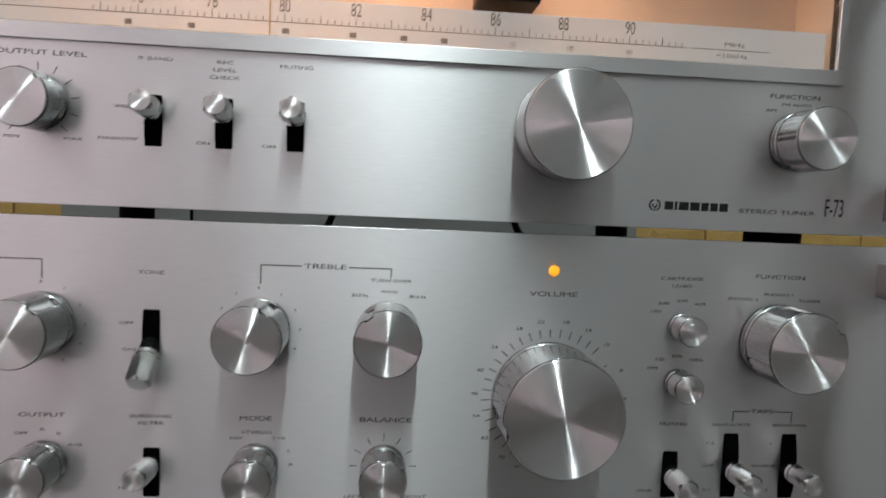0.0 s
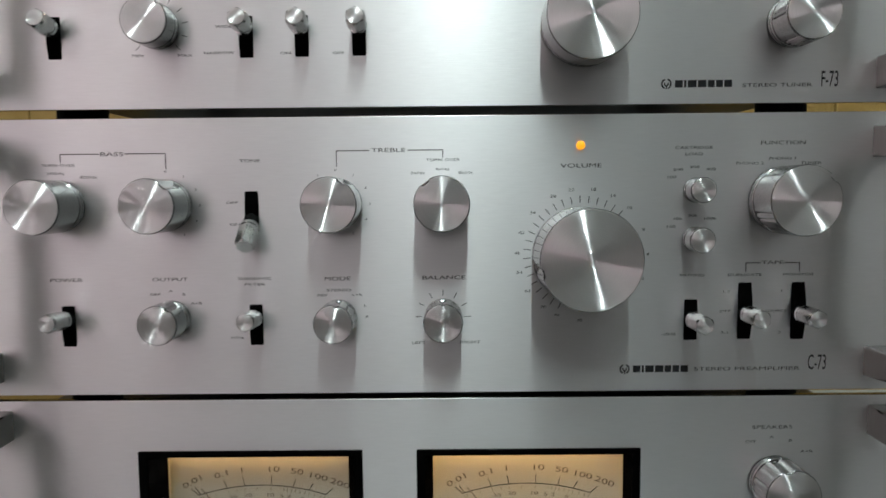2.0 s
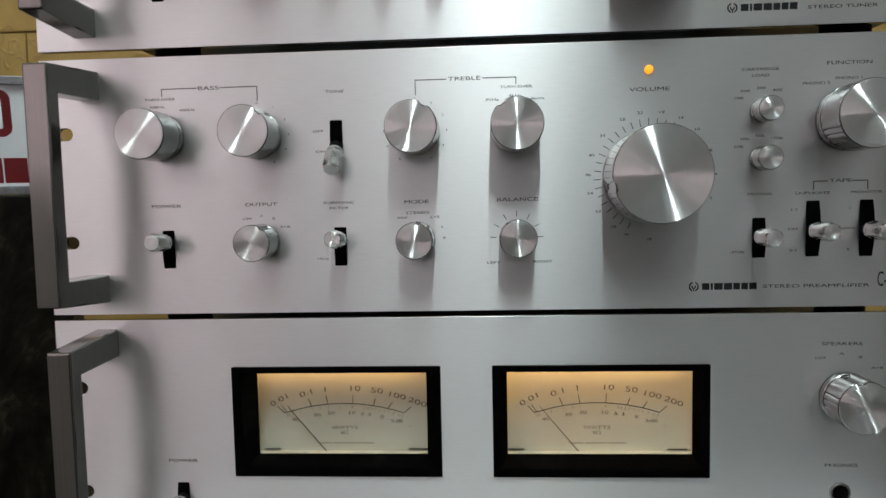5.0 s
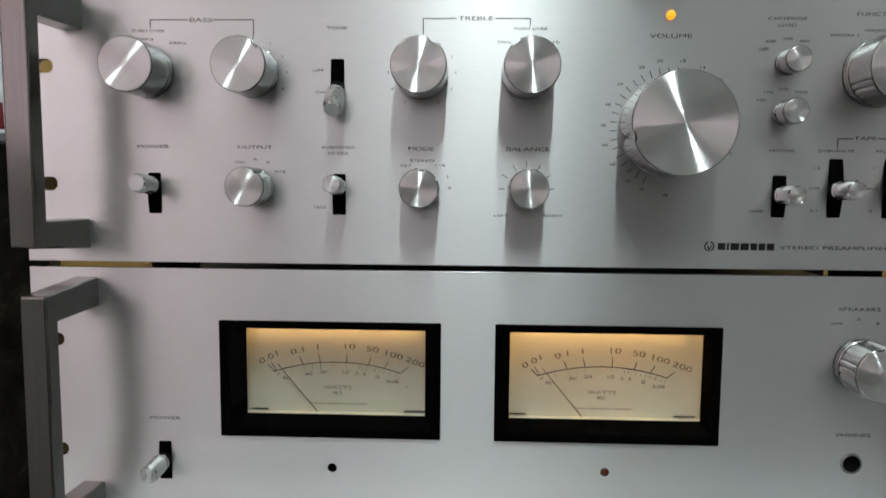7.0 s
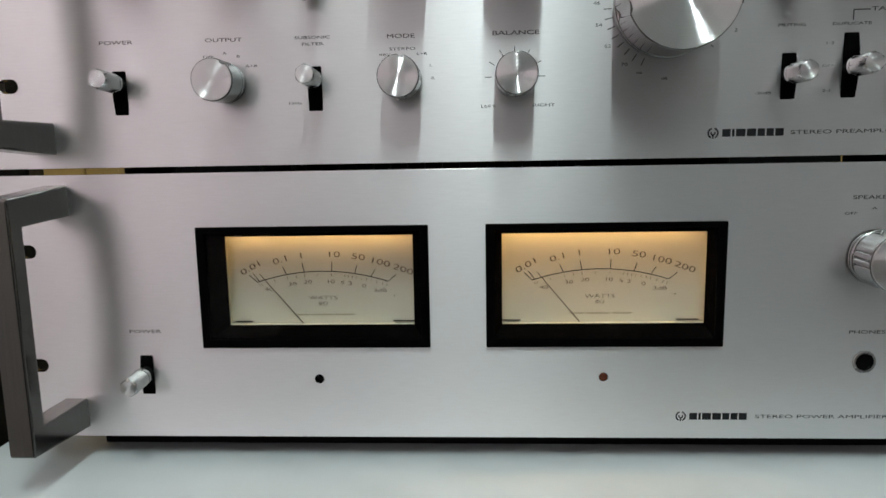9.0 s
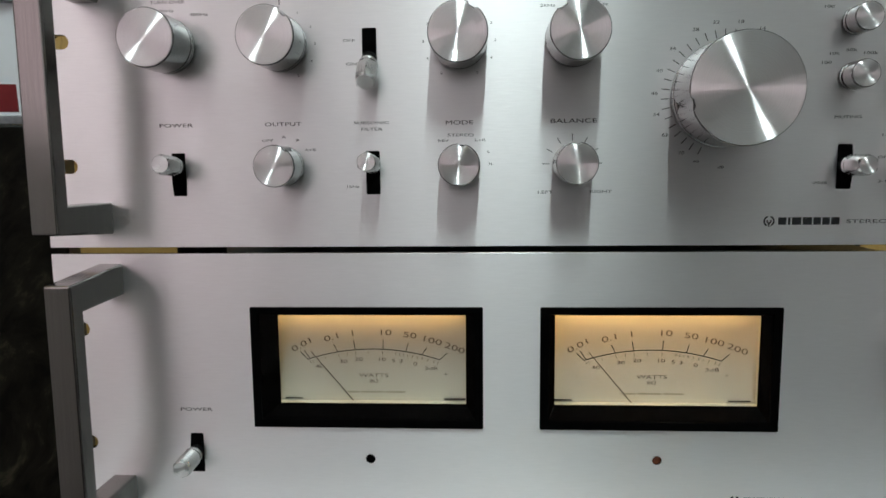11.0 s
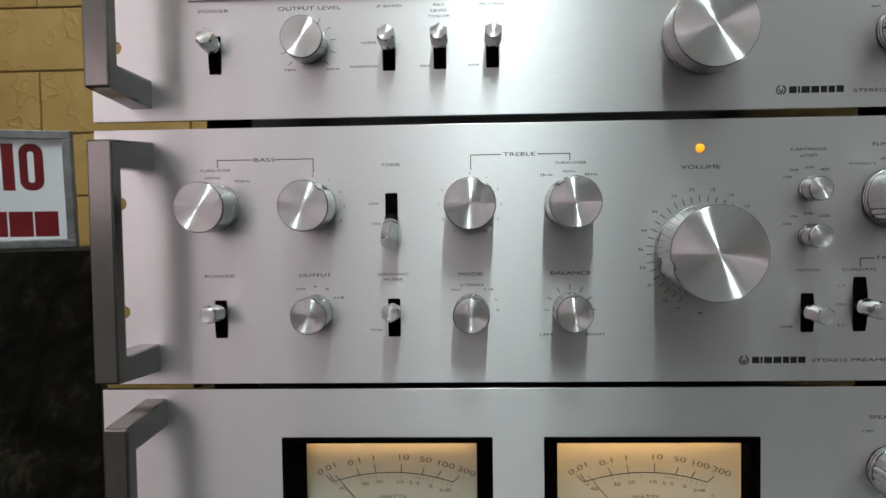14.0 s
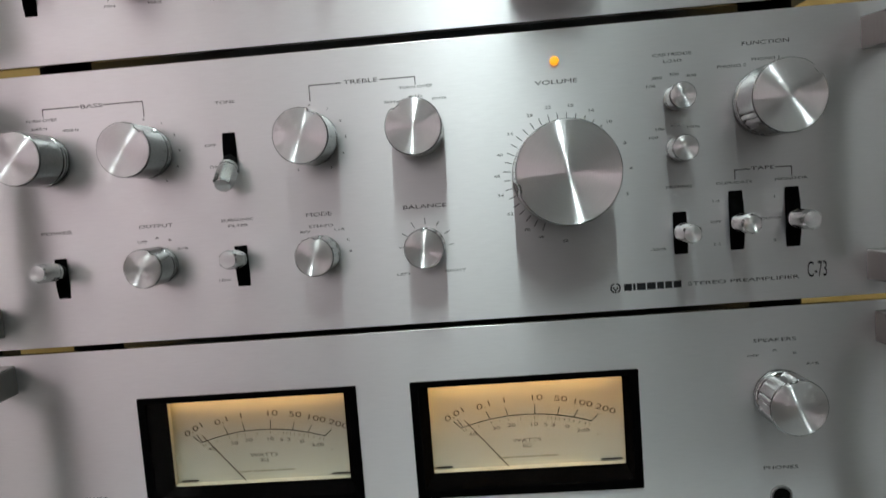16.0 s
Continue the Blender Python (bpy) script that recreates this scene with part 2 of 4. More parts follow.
PLACE = {}


def root(name, at, label, category, **tags):
    ob = new(name)
    ob.empty_display_size = 0.02
    ob.location = Vector(at) * MM
    PLACE[ob] = Vector(at)
    return tagged(ob, label, category, **tags)


def part(name, bm, mats, parent, label="", at=None, smooth=False, turn=None):
    mesh = bpy.data.meshes.new(name)
    bmesh.ops.recalc_face_normals(bm, faces=bm.faces)
    bm.to_mesh(mesh)
    bm.free()
    return part_mesh(name, mesh, mats, parent, label, at, smooth, turn)


def part_mesh(name, mesh, mats, parent, label="", at=None, smooth=False, turn=None):
    for m in mats if isinstance(mats, (list, tuple)) else [mats]:
        mesh.materials.append(m)
    if smooth:
        mesh.shade_smooth()
        mesh.set_sharp_from_angle(angle=radians(30))
    ob = new(name, mesh)
    at = Vector(at if at is not None else (0, 0, 0))
    ob.parent = parent
    ob.location = (at - (PLACE[parent] if parent else Vector())) * MM
    if turn:
        ob.rotation_euler = [radians(a) for a in turn]
    PLACE[ob] = at
    if label:
        tagged(ob, label)
    return ob


def box(bm, x0, x1, y0, y1, z0, z1, bevel=0.0):
    g = bmesh.ops.create_cube(bm, size=1.0)
    for v in g["verts"]:
        v.co = Vector(((x0 + x1) / 2 + v.co.x * (x1 - x0), (y0 + y1) / 2 + v.co.y * (y1 - y0), (z0 + z1) / 2 + v.co.z * (z1 - z0))) * MM
    if bevel:
        bmesh.ops.bevel(bm, geom=list({e for v in g["verts"] for e in v.link_edges}), offset=bevel * MM, segments=2, affect="EDGES", profile=0.5)
    return bm


def boxed(*a, **k):
    return box(bmesh.new(), *a, **k)


def lathe(bm, profile, n=64, shape=None, mat_of=None, close=True):
    """Turns a profile of (radius, depth) round the y axis; depth grows towards the viewer (-y)."""
    rings = []
    for i, (r, d) in enumerate(profile):
        ring = []
        for k in range(n):
            a = 2 * math.pi * k / n
            s = shape(a, r, d) if shape else 1.0
            ring.append(bm.verts.new((math.sin(a) * r * s * MM, -d * MM, math.cos(a) * r * s * MM)))
        rings.append(ring)
    for i in range(len(rings) - 1):
        for k in range(n):
            f = bm.faces.new((rings[i][k], rings[i][(k + 1) % n], rings[i + 1][(k + 1) % n], rings[i + 1][k]))
            if mat_of:
                f.material_index = mat_of(i)
    if close:
        f = bm.faces.new(rings[-1])
        if mat_of:
            f.material_index = mat_of(len(rings) - 1)
        bm.faces.new(list(reversed(rings[0])))
    return bm


def loop_rect(x0, x1, z0, z1, r=0.0, n=6):
    if not r:
        return [(x0, z0), (x1, z0), (x1, z1), (x0, z1)]
    pts = []
    for cx, cz, a0 in ((x1 - r, z0 + r, -90), (x1 - r, z1 - r, 0), (x0 + r, z1 - r, 90), (x0 + r, z0 + r, 180)):
        for k in range(n + 1):
            a = radians(a0 + 90 * k / n)
            pts.append((cx + r * math.cos(a), cz + r * math.sin(a)))
    return pts


def loop_round(cx, cz, r, n=24):
    return [(cx + r * math.cos(2 * math.pi * k / n), cz + r * math.sin(2 * math.pi * k / n)) for k in range(n)]


def sheet(loops, thick, y, bevel=0.0):
    """A plate from y to y + thick whose first loop is its rim and whose other loops are holes."""
    cu = bpy.data.curves.new("sheet", "CURVE")
    cu.dimensions, cu.fill_mode = "2D", "BOTH"
    cu.extrude, cu.bevel_depth, cu.bevel_resolution = thick * MM / 2 - bevel * MM, bevel * MM, 1
    cu.offset = -bevel * MM
    for pts in loops:
        s = cu.splines.new("POLY")
        s.points.add(len(pts) - 1)
        for p, (x, z) in zip(s.points, pts):
            p.co = (x * MM, z * MM, 0, 1)
        s.use_cyclic_u = True
    ob = bpy.data.objects.new("sheet", cu)
    scene.collection.objects.link(ob)
    mesh = bpy.data.meshes.new_from_object(ob.evaluated_get(bpy.context.evaluated_depsgraph_get()))
    bpy.data.objects.remove(ob)
    mesh.transform(Matrix(((1, 0, 0, 0), (0, 0, -1, (y + thick / 2) * MM), (0, 1, 0, 0), (0, 0, 0, 1))))
    mesh.materials.clear()
    bm = bmesh.new()
    bm.from_mesh(mesh)
    bmesh.ops.remove_doubles(bm, verts=bm.verts, dist=0.00002)
    bm.to_mesh(mesh)
    bm.free()
    return mesh


NARROWER = {"FUNCTION": 0.92, "TURN OVER": 0.85, "PHONO 1": 0.86, "PHONO 2": 0.86, "TUNER": 0.9, "CARTRIDGE": 0.9, "LOAD": 0.85, "MODE": 0.93, "MUTING": 0.9, "TAPE": 1.08, "POWER": 1.06, "BASS": 1.06}


def lettering(text, x, z, h, parent, wide=1.85, y=0.0, mat=None, turn=0.0, align="CENTER", bold=0.0, lift=0.06, name="lettering"):
    wide *= NARROWER.get(text, 1.0)
    cu = bpy.data.curves.new(name, "FONT")
    cu.body, cu.size, cu.align_x, cu.align_y = text, h * 0.86 * MM / 0.70, align, "CENTER"
    cu.extrude, cu.offset, cu.resolution_u = 0.00002, bold * MM, 4
    ob = bpy.data.objects.new(name, cu)
    scene.collection.objects.link(ob)
    mesh = bpy.data.meshes.new_from_object(ob.evaluated_get(bpy.context.evaluated_depsgraph_get()))
    bpy.data.objects.remove(ob)
    mesh.transform(Matrix.Rotation(radians(turn), 4, "Y") @ Matrix(((wide, 0, 0, 0), (0, 0, -1, 0), (0, 1, 0, 0), (0, 0, 0, 1))))
    mesh.materials.clear()
    return part_mesh(name, mesh, mat or (INK if h > 5 else GREY_INK), parent, at=(x, y - lift, z))


def lines(segments, width, parent, name, y=0.0, mat=None, lift=0.06):
    """Printed straight strokes, each from (x0, z0) to (x1, z1)."""
    bm = bmesh.new()
    for x0, z0, x1, z1 in segments:
        d = Vector((x1 - x0, 0, z1 - z0))
        s = Vector((-d.z, 0, d.x)).normalized() * width / 2
        a, b = Vector((x0, y - lift, z0)), Vector((x1, y - lift, z1))
        lo = [bm.verts.new(p * MM) for p in (a - s, b - s, b + s, a + s)]
        hi = [bm.verts.new((p + Vector((0, lift * 0.8, 0))) * MM) for p in (a - s, b - s, b + s, a + s)]
        bm.faces.new(lo)
        for k in range(4):
            bm.faces.new((lo[k], lo[(k + 1) % 4], hi[(k + 1) % 4], hi[k]))
    return part(name, bm, mat or INK, parent)


def maker_mark(x, z, parent, h=3.3):
    """An emblem and a word mark, kept as plain shapes."""
    bm = bmesh.new()
    for side in (-1, 1):
        for r0, r1, lo, hi in ((2.45, 1.75, -68, 74), (1.15, 0.55, -90, 40)):
            pts = [(math.cos(radians(lo + (hi - lo) * k / 12)), math.sin(radians(lo + (hi - lo) * k / 12))) for k in range(13)]
            for (c0, s0), (c1, s1) in zip(pts, pts[1:]):
                bm.faces.new([bm.verts.new(Vector((x + side * q * c, -0.06, z + q * sn)) * MM) for q, c, sn in ((r0, c0, s0), (r0, c1, s1), (r1, c1, s1), (r1, c0, s0))])
    box(bm, x - 0.3, x + 0.3, -0.07, 0, z - 2.4, z - 0.8)
    part("emblem", bm, INK, parent)
    xx = x + 4.0
    for w in (4.2, 1.7, 4.7, 4.6, 3.8, 3.8, 4.2):
        bm = bmesh.new()
        box(bm, xx, xx + w - 0.6, -0.07, 0, z - h / 2, z + h / 2, 0.03)
        part("word_mark_block", bm, INK, parent)
        xx += w


def knob(x, z, r, h, parent, pointer=0.0, flutes=0, skirt=None, label="", depth=0.45):
    """A turned knob: skirt, grooved body with a pointer notch, brushed cap."""
    skirt = skirt or r - 0.1
    notch = 1.3 if r < 11 else 2.6
    deep = 0.7 if r < 11 else 1.0
    pa = radians(pointer or 0.0)
    foot = 5.2 if r > 8 else 3.4

    def shape(a, rr, d):
        s = 1.0
        if flutes and d > foot + 0.1 and d < h - 1.6:
            u = (a - pa) % (2 * math.pi / 3) / (2 * math.pi / 3)
            if 0.2 < u < 0.8:
                s -= depth / r * max(0.0, math.cos((u - 0.2) / 0.6 * flutes * 2 * math.pi + math.pi)) ** 2
        g = abs((a - pa + math.pi) % (2 * math.pi) - math.pi) * r if pointer is not None else 9.0
        if g < notch and d > foot and d < h + 0.1:
            s -= deep / r * (1 if g < notch * 0.7 else 0.5)
        return s

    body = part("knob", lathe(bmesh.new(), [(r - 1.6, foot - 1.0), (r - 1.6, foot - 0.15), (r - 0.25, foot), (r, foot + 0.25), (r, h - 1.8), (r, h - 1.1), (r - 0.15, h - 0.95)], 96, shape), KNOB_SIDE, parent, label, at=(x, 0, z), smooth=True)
    ring = [(skirt, 0.9), (skirt, foot - 1.3), (skirt - 0.3, foot - 1.05), (r - 1.8, foot - 1.05), (r - 1.8, foot - 0.9)]
    if r > 8:
        ring[1:1] = [(skirt, 2.1), (skirt - 0.55, 2.2), (skirt - 0.55, 2.6), (skirt, 2.7)]
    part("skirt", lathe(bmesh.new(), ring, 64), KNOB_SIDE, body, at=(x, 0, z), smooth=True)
    # dark base edge; its black also stands in for contact shade under the skirt
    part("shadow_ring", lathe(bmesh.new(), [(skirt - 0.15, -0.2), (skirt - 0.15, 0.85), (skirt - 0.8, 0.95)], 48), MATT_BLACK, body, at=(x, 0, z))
    rim = r - 0.35

    def cap_shape(a, rr, d):
        g = abs((a - pa + math.pi) % (2 * math.pi) - math.pi) * r if pointer is not None else 9.0
        return 1.0 - ((1.2 if r > 11 else 0.8) / r if g < (2.0 if r > 11 else 1.1) and rr > r - 1.5 else 0.0)

    part("edge_ring", lathe(bmesh.new(), [(r - 0.12, h - 0.75), (r - 0.12, h - 0.5), (r - 0.5, h - 0.42)], 96, cap_shape), RING, body, at=(x, 0, z))
    part("cap", lathe(bmesh.new(), [(rim, h - 0.4), (r - 0.55, h), (0.12, h)], 96, cap_shape), CAP, body, at=(x, 0, z))
    return body


def slot_loop(x, z0, z1, w=6.2):
    return loop_rect(x - w / 2, x + w / 2, z0, z1, 0.5, 2)


def toggle(x, z0, z1, pz, tilt, length, parent, w=6.2, r=4.3, hexed=1.0):
    """A lever switch in a black-lined slot. tilt: degrees by which the tip points up."""
    bm = bmesh.new()
    box(bm, x - w / 2 - 1, x + w / 2 + 1, 9, 10, z0 - 1, z1 + 1)
    for a, b, c, d in ((x - w / 2 - 1, x - w / 2 - 0.02, z0 - 1, z1 + 1), (x + w / 2 + 0.02, x + w / 2 + 1, z0 - 1, z1 + 1),
                       (x - w / 2 - 0.02, x + w / 2 + 0.02, z0 - 1, z0 - 0.02), (x - w / 2 - 0.02, x + w / 2 + 0.02, z1 + 0.02, z1 + 1)):
        box(bm, a, b, 0.4, 9, c, d)
    well = part("toggle_switch", bm, MATT_BLACK, parent)
    # bowed black slide that closes the slot and carries the lever
    bm = bmesh.new()
    bow = 1.5 if z1 - z0 < 22 else 2.2
    rows = [(z0 + 0.05 + (z1 - z0 - 0.1) * k / 12, -bow * (1 - (k / 6 - 1) ** 2) + 0.25) for k in range(13)]
    edges = [[bm.verts.new(Vector((xx, y, zz)) * MM) for zz, y in rows] for xx in (x - w / 2 + 0.05, x + w / 2 - 0.05)]
    backs = [[bm.verts.new(Vector((xx, 3.0, zz)) * MM) for zz in (rows[0][0], rows[-1][0])] for xx in (x - w / 2 + 0.05, x + w / 2 - 0.05)]
    for k in range(12):
        bm.faces.new((edges[0][k], edges[0][k + 1], edges[1][k + 1], edges[1][k]))
    for e, q in zip(edges, backs):
        bm.faces.new((q[0], *e, q[1]))
    bm.faces.new((backs[0][0], backs[1][0], edges[1][0], edges[0][0]))
    bm.faces.new((backs[0][1], backs[1][1], edges[1][-1], edges[0][-1]))
    bm.faces.new((backs[0][0], backs[0][1], backs[1][1], backs[1][0]))
    part("slide", bm, FUNNEL, well, "bowed matt black slide")
    c = length * 0.3
    prof = [(2.2, -9), (2.6, 0), (r * 0.80, 0.8), (r * 0.84, c - 0.4), (r, c - 0.3), (r, c + 1.2), (r * 0.9, c + 1.3), (r * 0.9, c + 1.9), (r, c + 2.0), (r, length - 1.0), (r * 0.86, length), (0.2, length - 0.02)]

    def shape(a, rr, d):
        k = a % (math.pi / 3)
        return 1 - hexed + hexed * math.cos(math.pi / 6) / math.cos(k - math.pi / 6) * 1.10 if d > c + 1.95 and rr > r * 0.88 else 1.0

    lev = part("lever", lathe(bmesh.new(), prof, 24, shape, lambda i: 1 if i >= len(prof) - 2 else 2 if i < 3 else 0), [LEVER, CAP, MATT_BLACK], well, at=(x, 0, pz), smooth=True, turn=(-tilt, 0, 0))
    return lev


def rack_handle(x0, x1, z0, z1, parent, front=-42.0, leg=14.6, bar=8.5, taper=3.3):
    bm = bmesh.new()
    # side outline of a squared U, drawn in (y, z), then given its width
    ys = [(0, z0), (front, z0 + taper), (front, z1 - taper), (0, z1), (0, z1 - leg), (front + bar, z1 - leg - 1.2), (front + bar, z0 + leg + 0.4), (0, z0 + leg)]
    a = [bm.verts.new(Vector((x0, y, z)) * MM) for y, z in ys]
    b = [bm.verts.new(Vector((x1, y, z)) * MM) for y, z in ys]
    for k in range(8):
        bm.faces.new((a[k], a[(k + 1) % 8], b[(k + 1) % 8], b[k]))
    for s in (a, b):
        bm.faces.new((s[0], s[1], s[6], s[7]))
        bm.faces.new((s[1], s[2], s[5], s[6]))
        bm.faces.new((s[2], s[3], s[4], s[5]))
    bmesh.ops.recalc_face_normals(bm, faces=bm.faces)
    edges = [e for e in bm.edges if e.calc_face_angle(0) > 0.5 and any(v.co.y < -0.001 for v in e.verts)]
    bmesh.ops.bevel(bm, geom=edges, offset=1.0 * MM, segments=3, affect="EDGES", profile=0.5)
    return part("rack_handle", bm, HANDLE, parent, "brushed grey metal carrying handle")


XL, XR, XC = -241.5, 234.5, -3.5
CH = 215.5


def component(name, z0, z1, holes, label, cover=None, shift=0.0):
    """A silver hi-fi unit: faceplate with rack slots, steel case, feet, two handles."""
    unit = root(name, (XC, 0, z0), label, "hi-fi component", group="stacked hi-fi components")
    mid = (z0 + z1) / 2
    slots = [loop_rect(sx - 4.5, sx + 4.5, mid + dz - 3.2, mid + dz + 3.2, 3.1) for sx in (XL + 11.5, XR - 11.5) for dz in (-28.1, 28.1)]
    plate = sheet([loop_rect(XL, XR, z0, z1, 0.4, 2)] + slots + holes, 4.0, 0.0, 0.2)
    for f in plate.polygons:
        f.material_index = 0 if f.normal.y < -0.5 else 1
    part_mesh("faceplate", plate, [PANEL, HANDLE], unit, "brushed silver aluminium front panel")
    zt, zb, yb = z1 - (2.0 if name == "tuner" else 16.5), z0 + (1.0 if name == "power_amplifier" else 14.0), 290.0
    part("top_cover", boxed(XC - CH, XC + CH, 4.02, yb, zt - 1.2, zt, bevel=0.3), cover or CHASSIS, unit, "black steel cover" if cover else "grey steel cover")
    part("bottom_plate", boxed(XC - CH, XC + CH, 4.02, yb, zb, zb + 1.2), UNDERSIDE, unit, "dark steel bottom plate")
    for sx in (XC - CH, XC + CH - 1.2):
        part("side_panel", boxed(sx, sx + 1.2, 4.02, yb, zb + 1.25, zt - 1.25), CHASSIS, unit)
    part("back_panel", boxed(XC - CH + 1.25, XC + CH - 1.25, yb - 1.2, yb, zb + 1.25, zt - 1.25), CHASSIS, unit)
    for side in (-1, 1):
        xh = (XL + 19.5, XL + 31.2) if side < 0 else (XR - 31.2, XR - 19.5)
        rack_handle(xh[0] + shift, xh[1] + shift, mid - 59.5, mid + 59.5, unit)
    return unit


def feet(unit, top, bottom, ys=(30, 250)):
    for fx in (XC - 177.5, XC + 177.5):
        for fy in ys:
            part("foot", lathe(bmesh.new(), [(11.2, 0.0), (12.0, 0.8), (12.0, top - bottom)], 24), MATT_BLACK, unit, at=(fx, fy, top), turn=(90, 0, 0))


# ---- room ----
def slab(name, x0, x1, y0, y1, z0, z1, mat, label, category):
    ob = part(name, boxed(x0, x1, y0, y1, z0, z1), mat, None)
    return tagged(ob, label, category, kind="structure")


slab("floor", -1100, 1200, -3000, 700, -100, 0, FLOOR_M, "plain grey floor under the table", "floor")
slab("ceiling", -1100, 1200, -3000, 700, 2600, 2700, WALL_WHITE, "plain white ceiling with a tube light", "ceiling")


def pierced(name, box_of, u, z, hole, mat, label):
    """A wall with one opening. box_of turns a stretch (u0, u1, z0, z1) of the wall into a box."""
    (u0, u1), (z0, z1), (a, b, c, d) = u, z, hole
    bm = bmesh.new()
    for piece in ((u0, u1, z0, c), (u0, u1, d, z1), (u0, a, c, d), (b, u1, c, d)):
        box(bm, *box_of(*piece))
    return tagged(part(name, bm, mat, None), label, "wall", kind="structure")


def window(name, box_of, hole, label):
    """A white frame with a middle bar and two panes, set deep in an opening."""
    a, b, c, d = hole
    ob = root(name, (0, 0, 0), label, "window", kind="structure")
    m = (a + b) / 2
    for bar in ((a, b, c, c + 40), (a, b, d - 40, d), (a, a + 40, c + 40, d - 40), (b - 40, b, c + 40, d - 40), (m - 20, m + 20, c + 40, d - 40)):
        part("window_frame", boxed(*box_of(*bar, 0), bevel=2), WALL_WHITE, ob)
    for p, q in ((a + 40, m - 20), (m + 20, b - 40)):
        part("pane", boxed(*box_of(p, q, c + 40, d - 40, 15)), GLASS, ob)


WEST_HOLE, SOUTH_HOLE = (-2960, -940, 1010, 1430), (-955, 55, 1145, 2355)
pierced("wall_west", lambda a, b, c, d: (-1100, -1000, a, b, c, d), (-3000, 700), (0, 2600), WEST_HOLE, WALL_PINK, "pinkish plaster side wall with a low window")
window("window_1", lambda a, b, c, d, inset: (-1090 + inset, -1050 - inset, a, b, c, d), WEST_HOLE, "low white-framed window in the pinkish side wall")
slab("wall_east", 1100, 1200, -3000, 700, 0, 2600, WALL_EAST, "grey plaster side wall", "wall")
pierced("wall_south", lambda a, b, c, d: (a, b, -3100, -3000, c, d), (-1100, 1200), (0, 2600), SOUTH_HOLE, WALL_GREY, "grey plaster wall with a window, facing the hi-fi stack")
window("window_2", lambda a, b, c, d, inset: (a, b, -3090 + inset, -3050 - inset, c, d), SOUTH_HOLE, "white-framed window in the grey wall")
WALL_Y = 492.0
wall_north = slab("wall_north", -1100, 1200, WALL_Y + 6, 700, 0, 2600, BRICK, "ochre embossed foam brick wall behind the stack", "wall")

# ---- ceiling lamp ----
def tube_light(x, y0, length, glow):
    lamp = root("tube_lamp", (x, y0 - length / 2, 2420), "cool white fluorescent tube on a white ceiling batten", "lamp", group="ceiling tubes")
    part("batten", boxed(x - 30, x + 30, y0 - length - 30, y0 + 30, 2455, 2599.9, bevel=3), WALL_WHITE, lamp)
    part("tube", lathe(bmesh.new(), [(14, 0), (14, length)], 16), glow, lamp, "glowing white tube", at=(x, y0, 2425), smooth=True)
    for ey in (y0 - length - 16, y0):
        part("tube_holder", boxed(x - 16, x + 16, ey, ey + 16, 2405, 2454.9, bevel=2), WALL_WHITE, lamp)


tube_light(50, -440, 920, TUBE)

# ---- table ----
table = root("table", (300, 0, 0), "white laminate table with a slightly glossy top", "table")
part("tabletop", boxed(-264, 900, -75, 470, 722, 750, bevel=1.5), TABLE, table)
for tx in (-230, 866):
    for ty in (-40, 435):
        part("leg", boxed(tx - 20, tx + 20, ty - 20, ty + 20, 0, 721.9, bevel=2), TABLE, table)

# ---- marbled cabinet and sign beside the stack ----
YAW = 24.0
spin = Matrix.Rotation(radians(YAW), 4, "Z")


def stand_at(ob, corner):
    """Turns a thing about its near corner."""
    ob.matrix_world = Matrix.Translation(Vector(corner) * MM) @ spin
    return ob


cabinet = root("cabinet", (0, 0, 0), "shallow dark marbled cabinet standing beside the table", "cabinet")
part("body", boxed(-620, 0, 0, 60, 60, 959.2, bevel=2), MARBLE, cabinet)
part("plinth", boxed(-610, -10, 10, 55, 0, 59.98), MATT_BLACK, cabinet)
stand_at(cabinet, (-327, 151, 0))

SIGN_W, SIGN_H = 330.0, 85.4
sign = root("shop_sign", (-340.3, 149, 959.4), "white enamel sign with red lettering in an aluminium frame", "sign")
bm = bmesh.new()
for a in ((-SIGN_W, 0, 0, 10, 0, 6), (-SIGN_W, 0, 0, 10, SIGN_H - 6, SIGN_H), (-SIGN_W, -SIGN_W + 6, 0, 10, 6.02, SIGN_H - 6.02), (-6, 0, 0, 10, 6.02, SIGN_H - 6.02)):
    box(bm, *a, bevel=0.6)
PLACE[sign] = Vector()
part("sign_frame", bm, SIGN_FRAME, sign, "scuffed grey aluminium frame")
part("sign_plate", boxed(-SIGN_W + 5, -5, 4, 8, 5, SIGN_H - 5), SIGN_WHITE, sign, "white enamel plate")
part_mesh("lettering", sheet([loop_rect(-35.2, -19.5, 41.9, 75.8, 7.0), loop_rect(-29.7, -25.5, 47.6, 70.2, 2.05)], 0.2, 3.9), SIGN_RED, sign)
part("lettering", boxed(-46.3, -38.5, 3.9, 4.1, 41.9, 75.6), SIGN_RED, sign)
part_mesh("lettering", sheet([loop_rect(-67.4, -49.4, 41.9, 75.6, 5.3), loop_rect(-60.3, -56.0, 47.6, 70.0, 2.1)], 0.2, 3.9), SIGN_RED, sign)
for k in range(8):
    part("red_bar", boxed(-27.4 - 16.7 * k, -11.9 - 16.7 * k, 3.9, 4.1, 8.2, 26.6), SIGN_RED, sign)
sign.matrix_world = Matrix.Translation(Vector((-340.3, 149, 959.4)) * MM) @ Matrix.Rotation(radians(18), 4, "Z") @ Matrix.Rotation(radians(5.7), 4, "X")

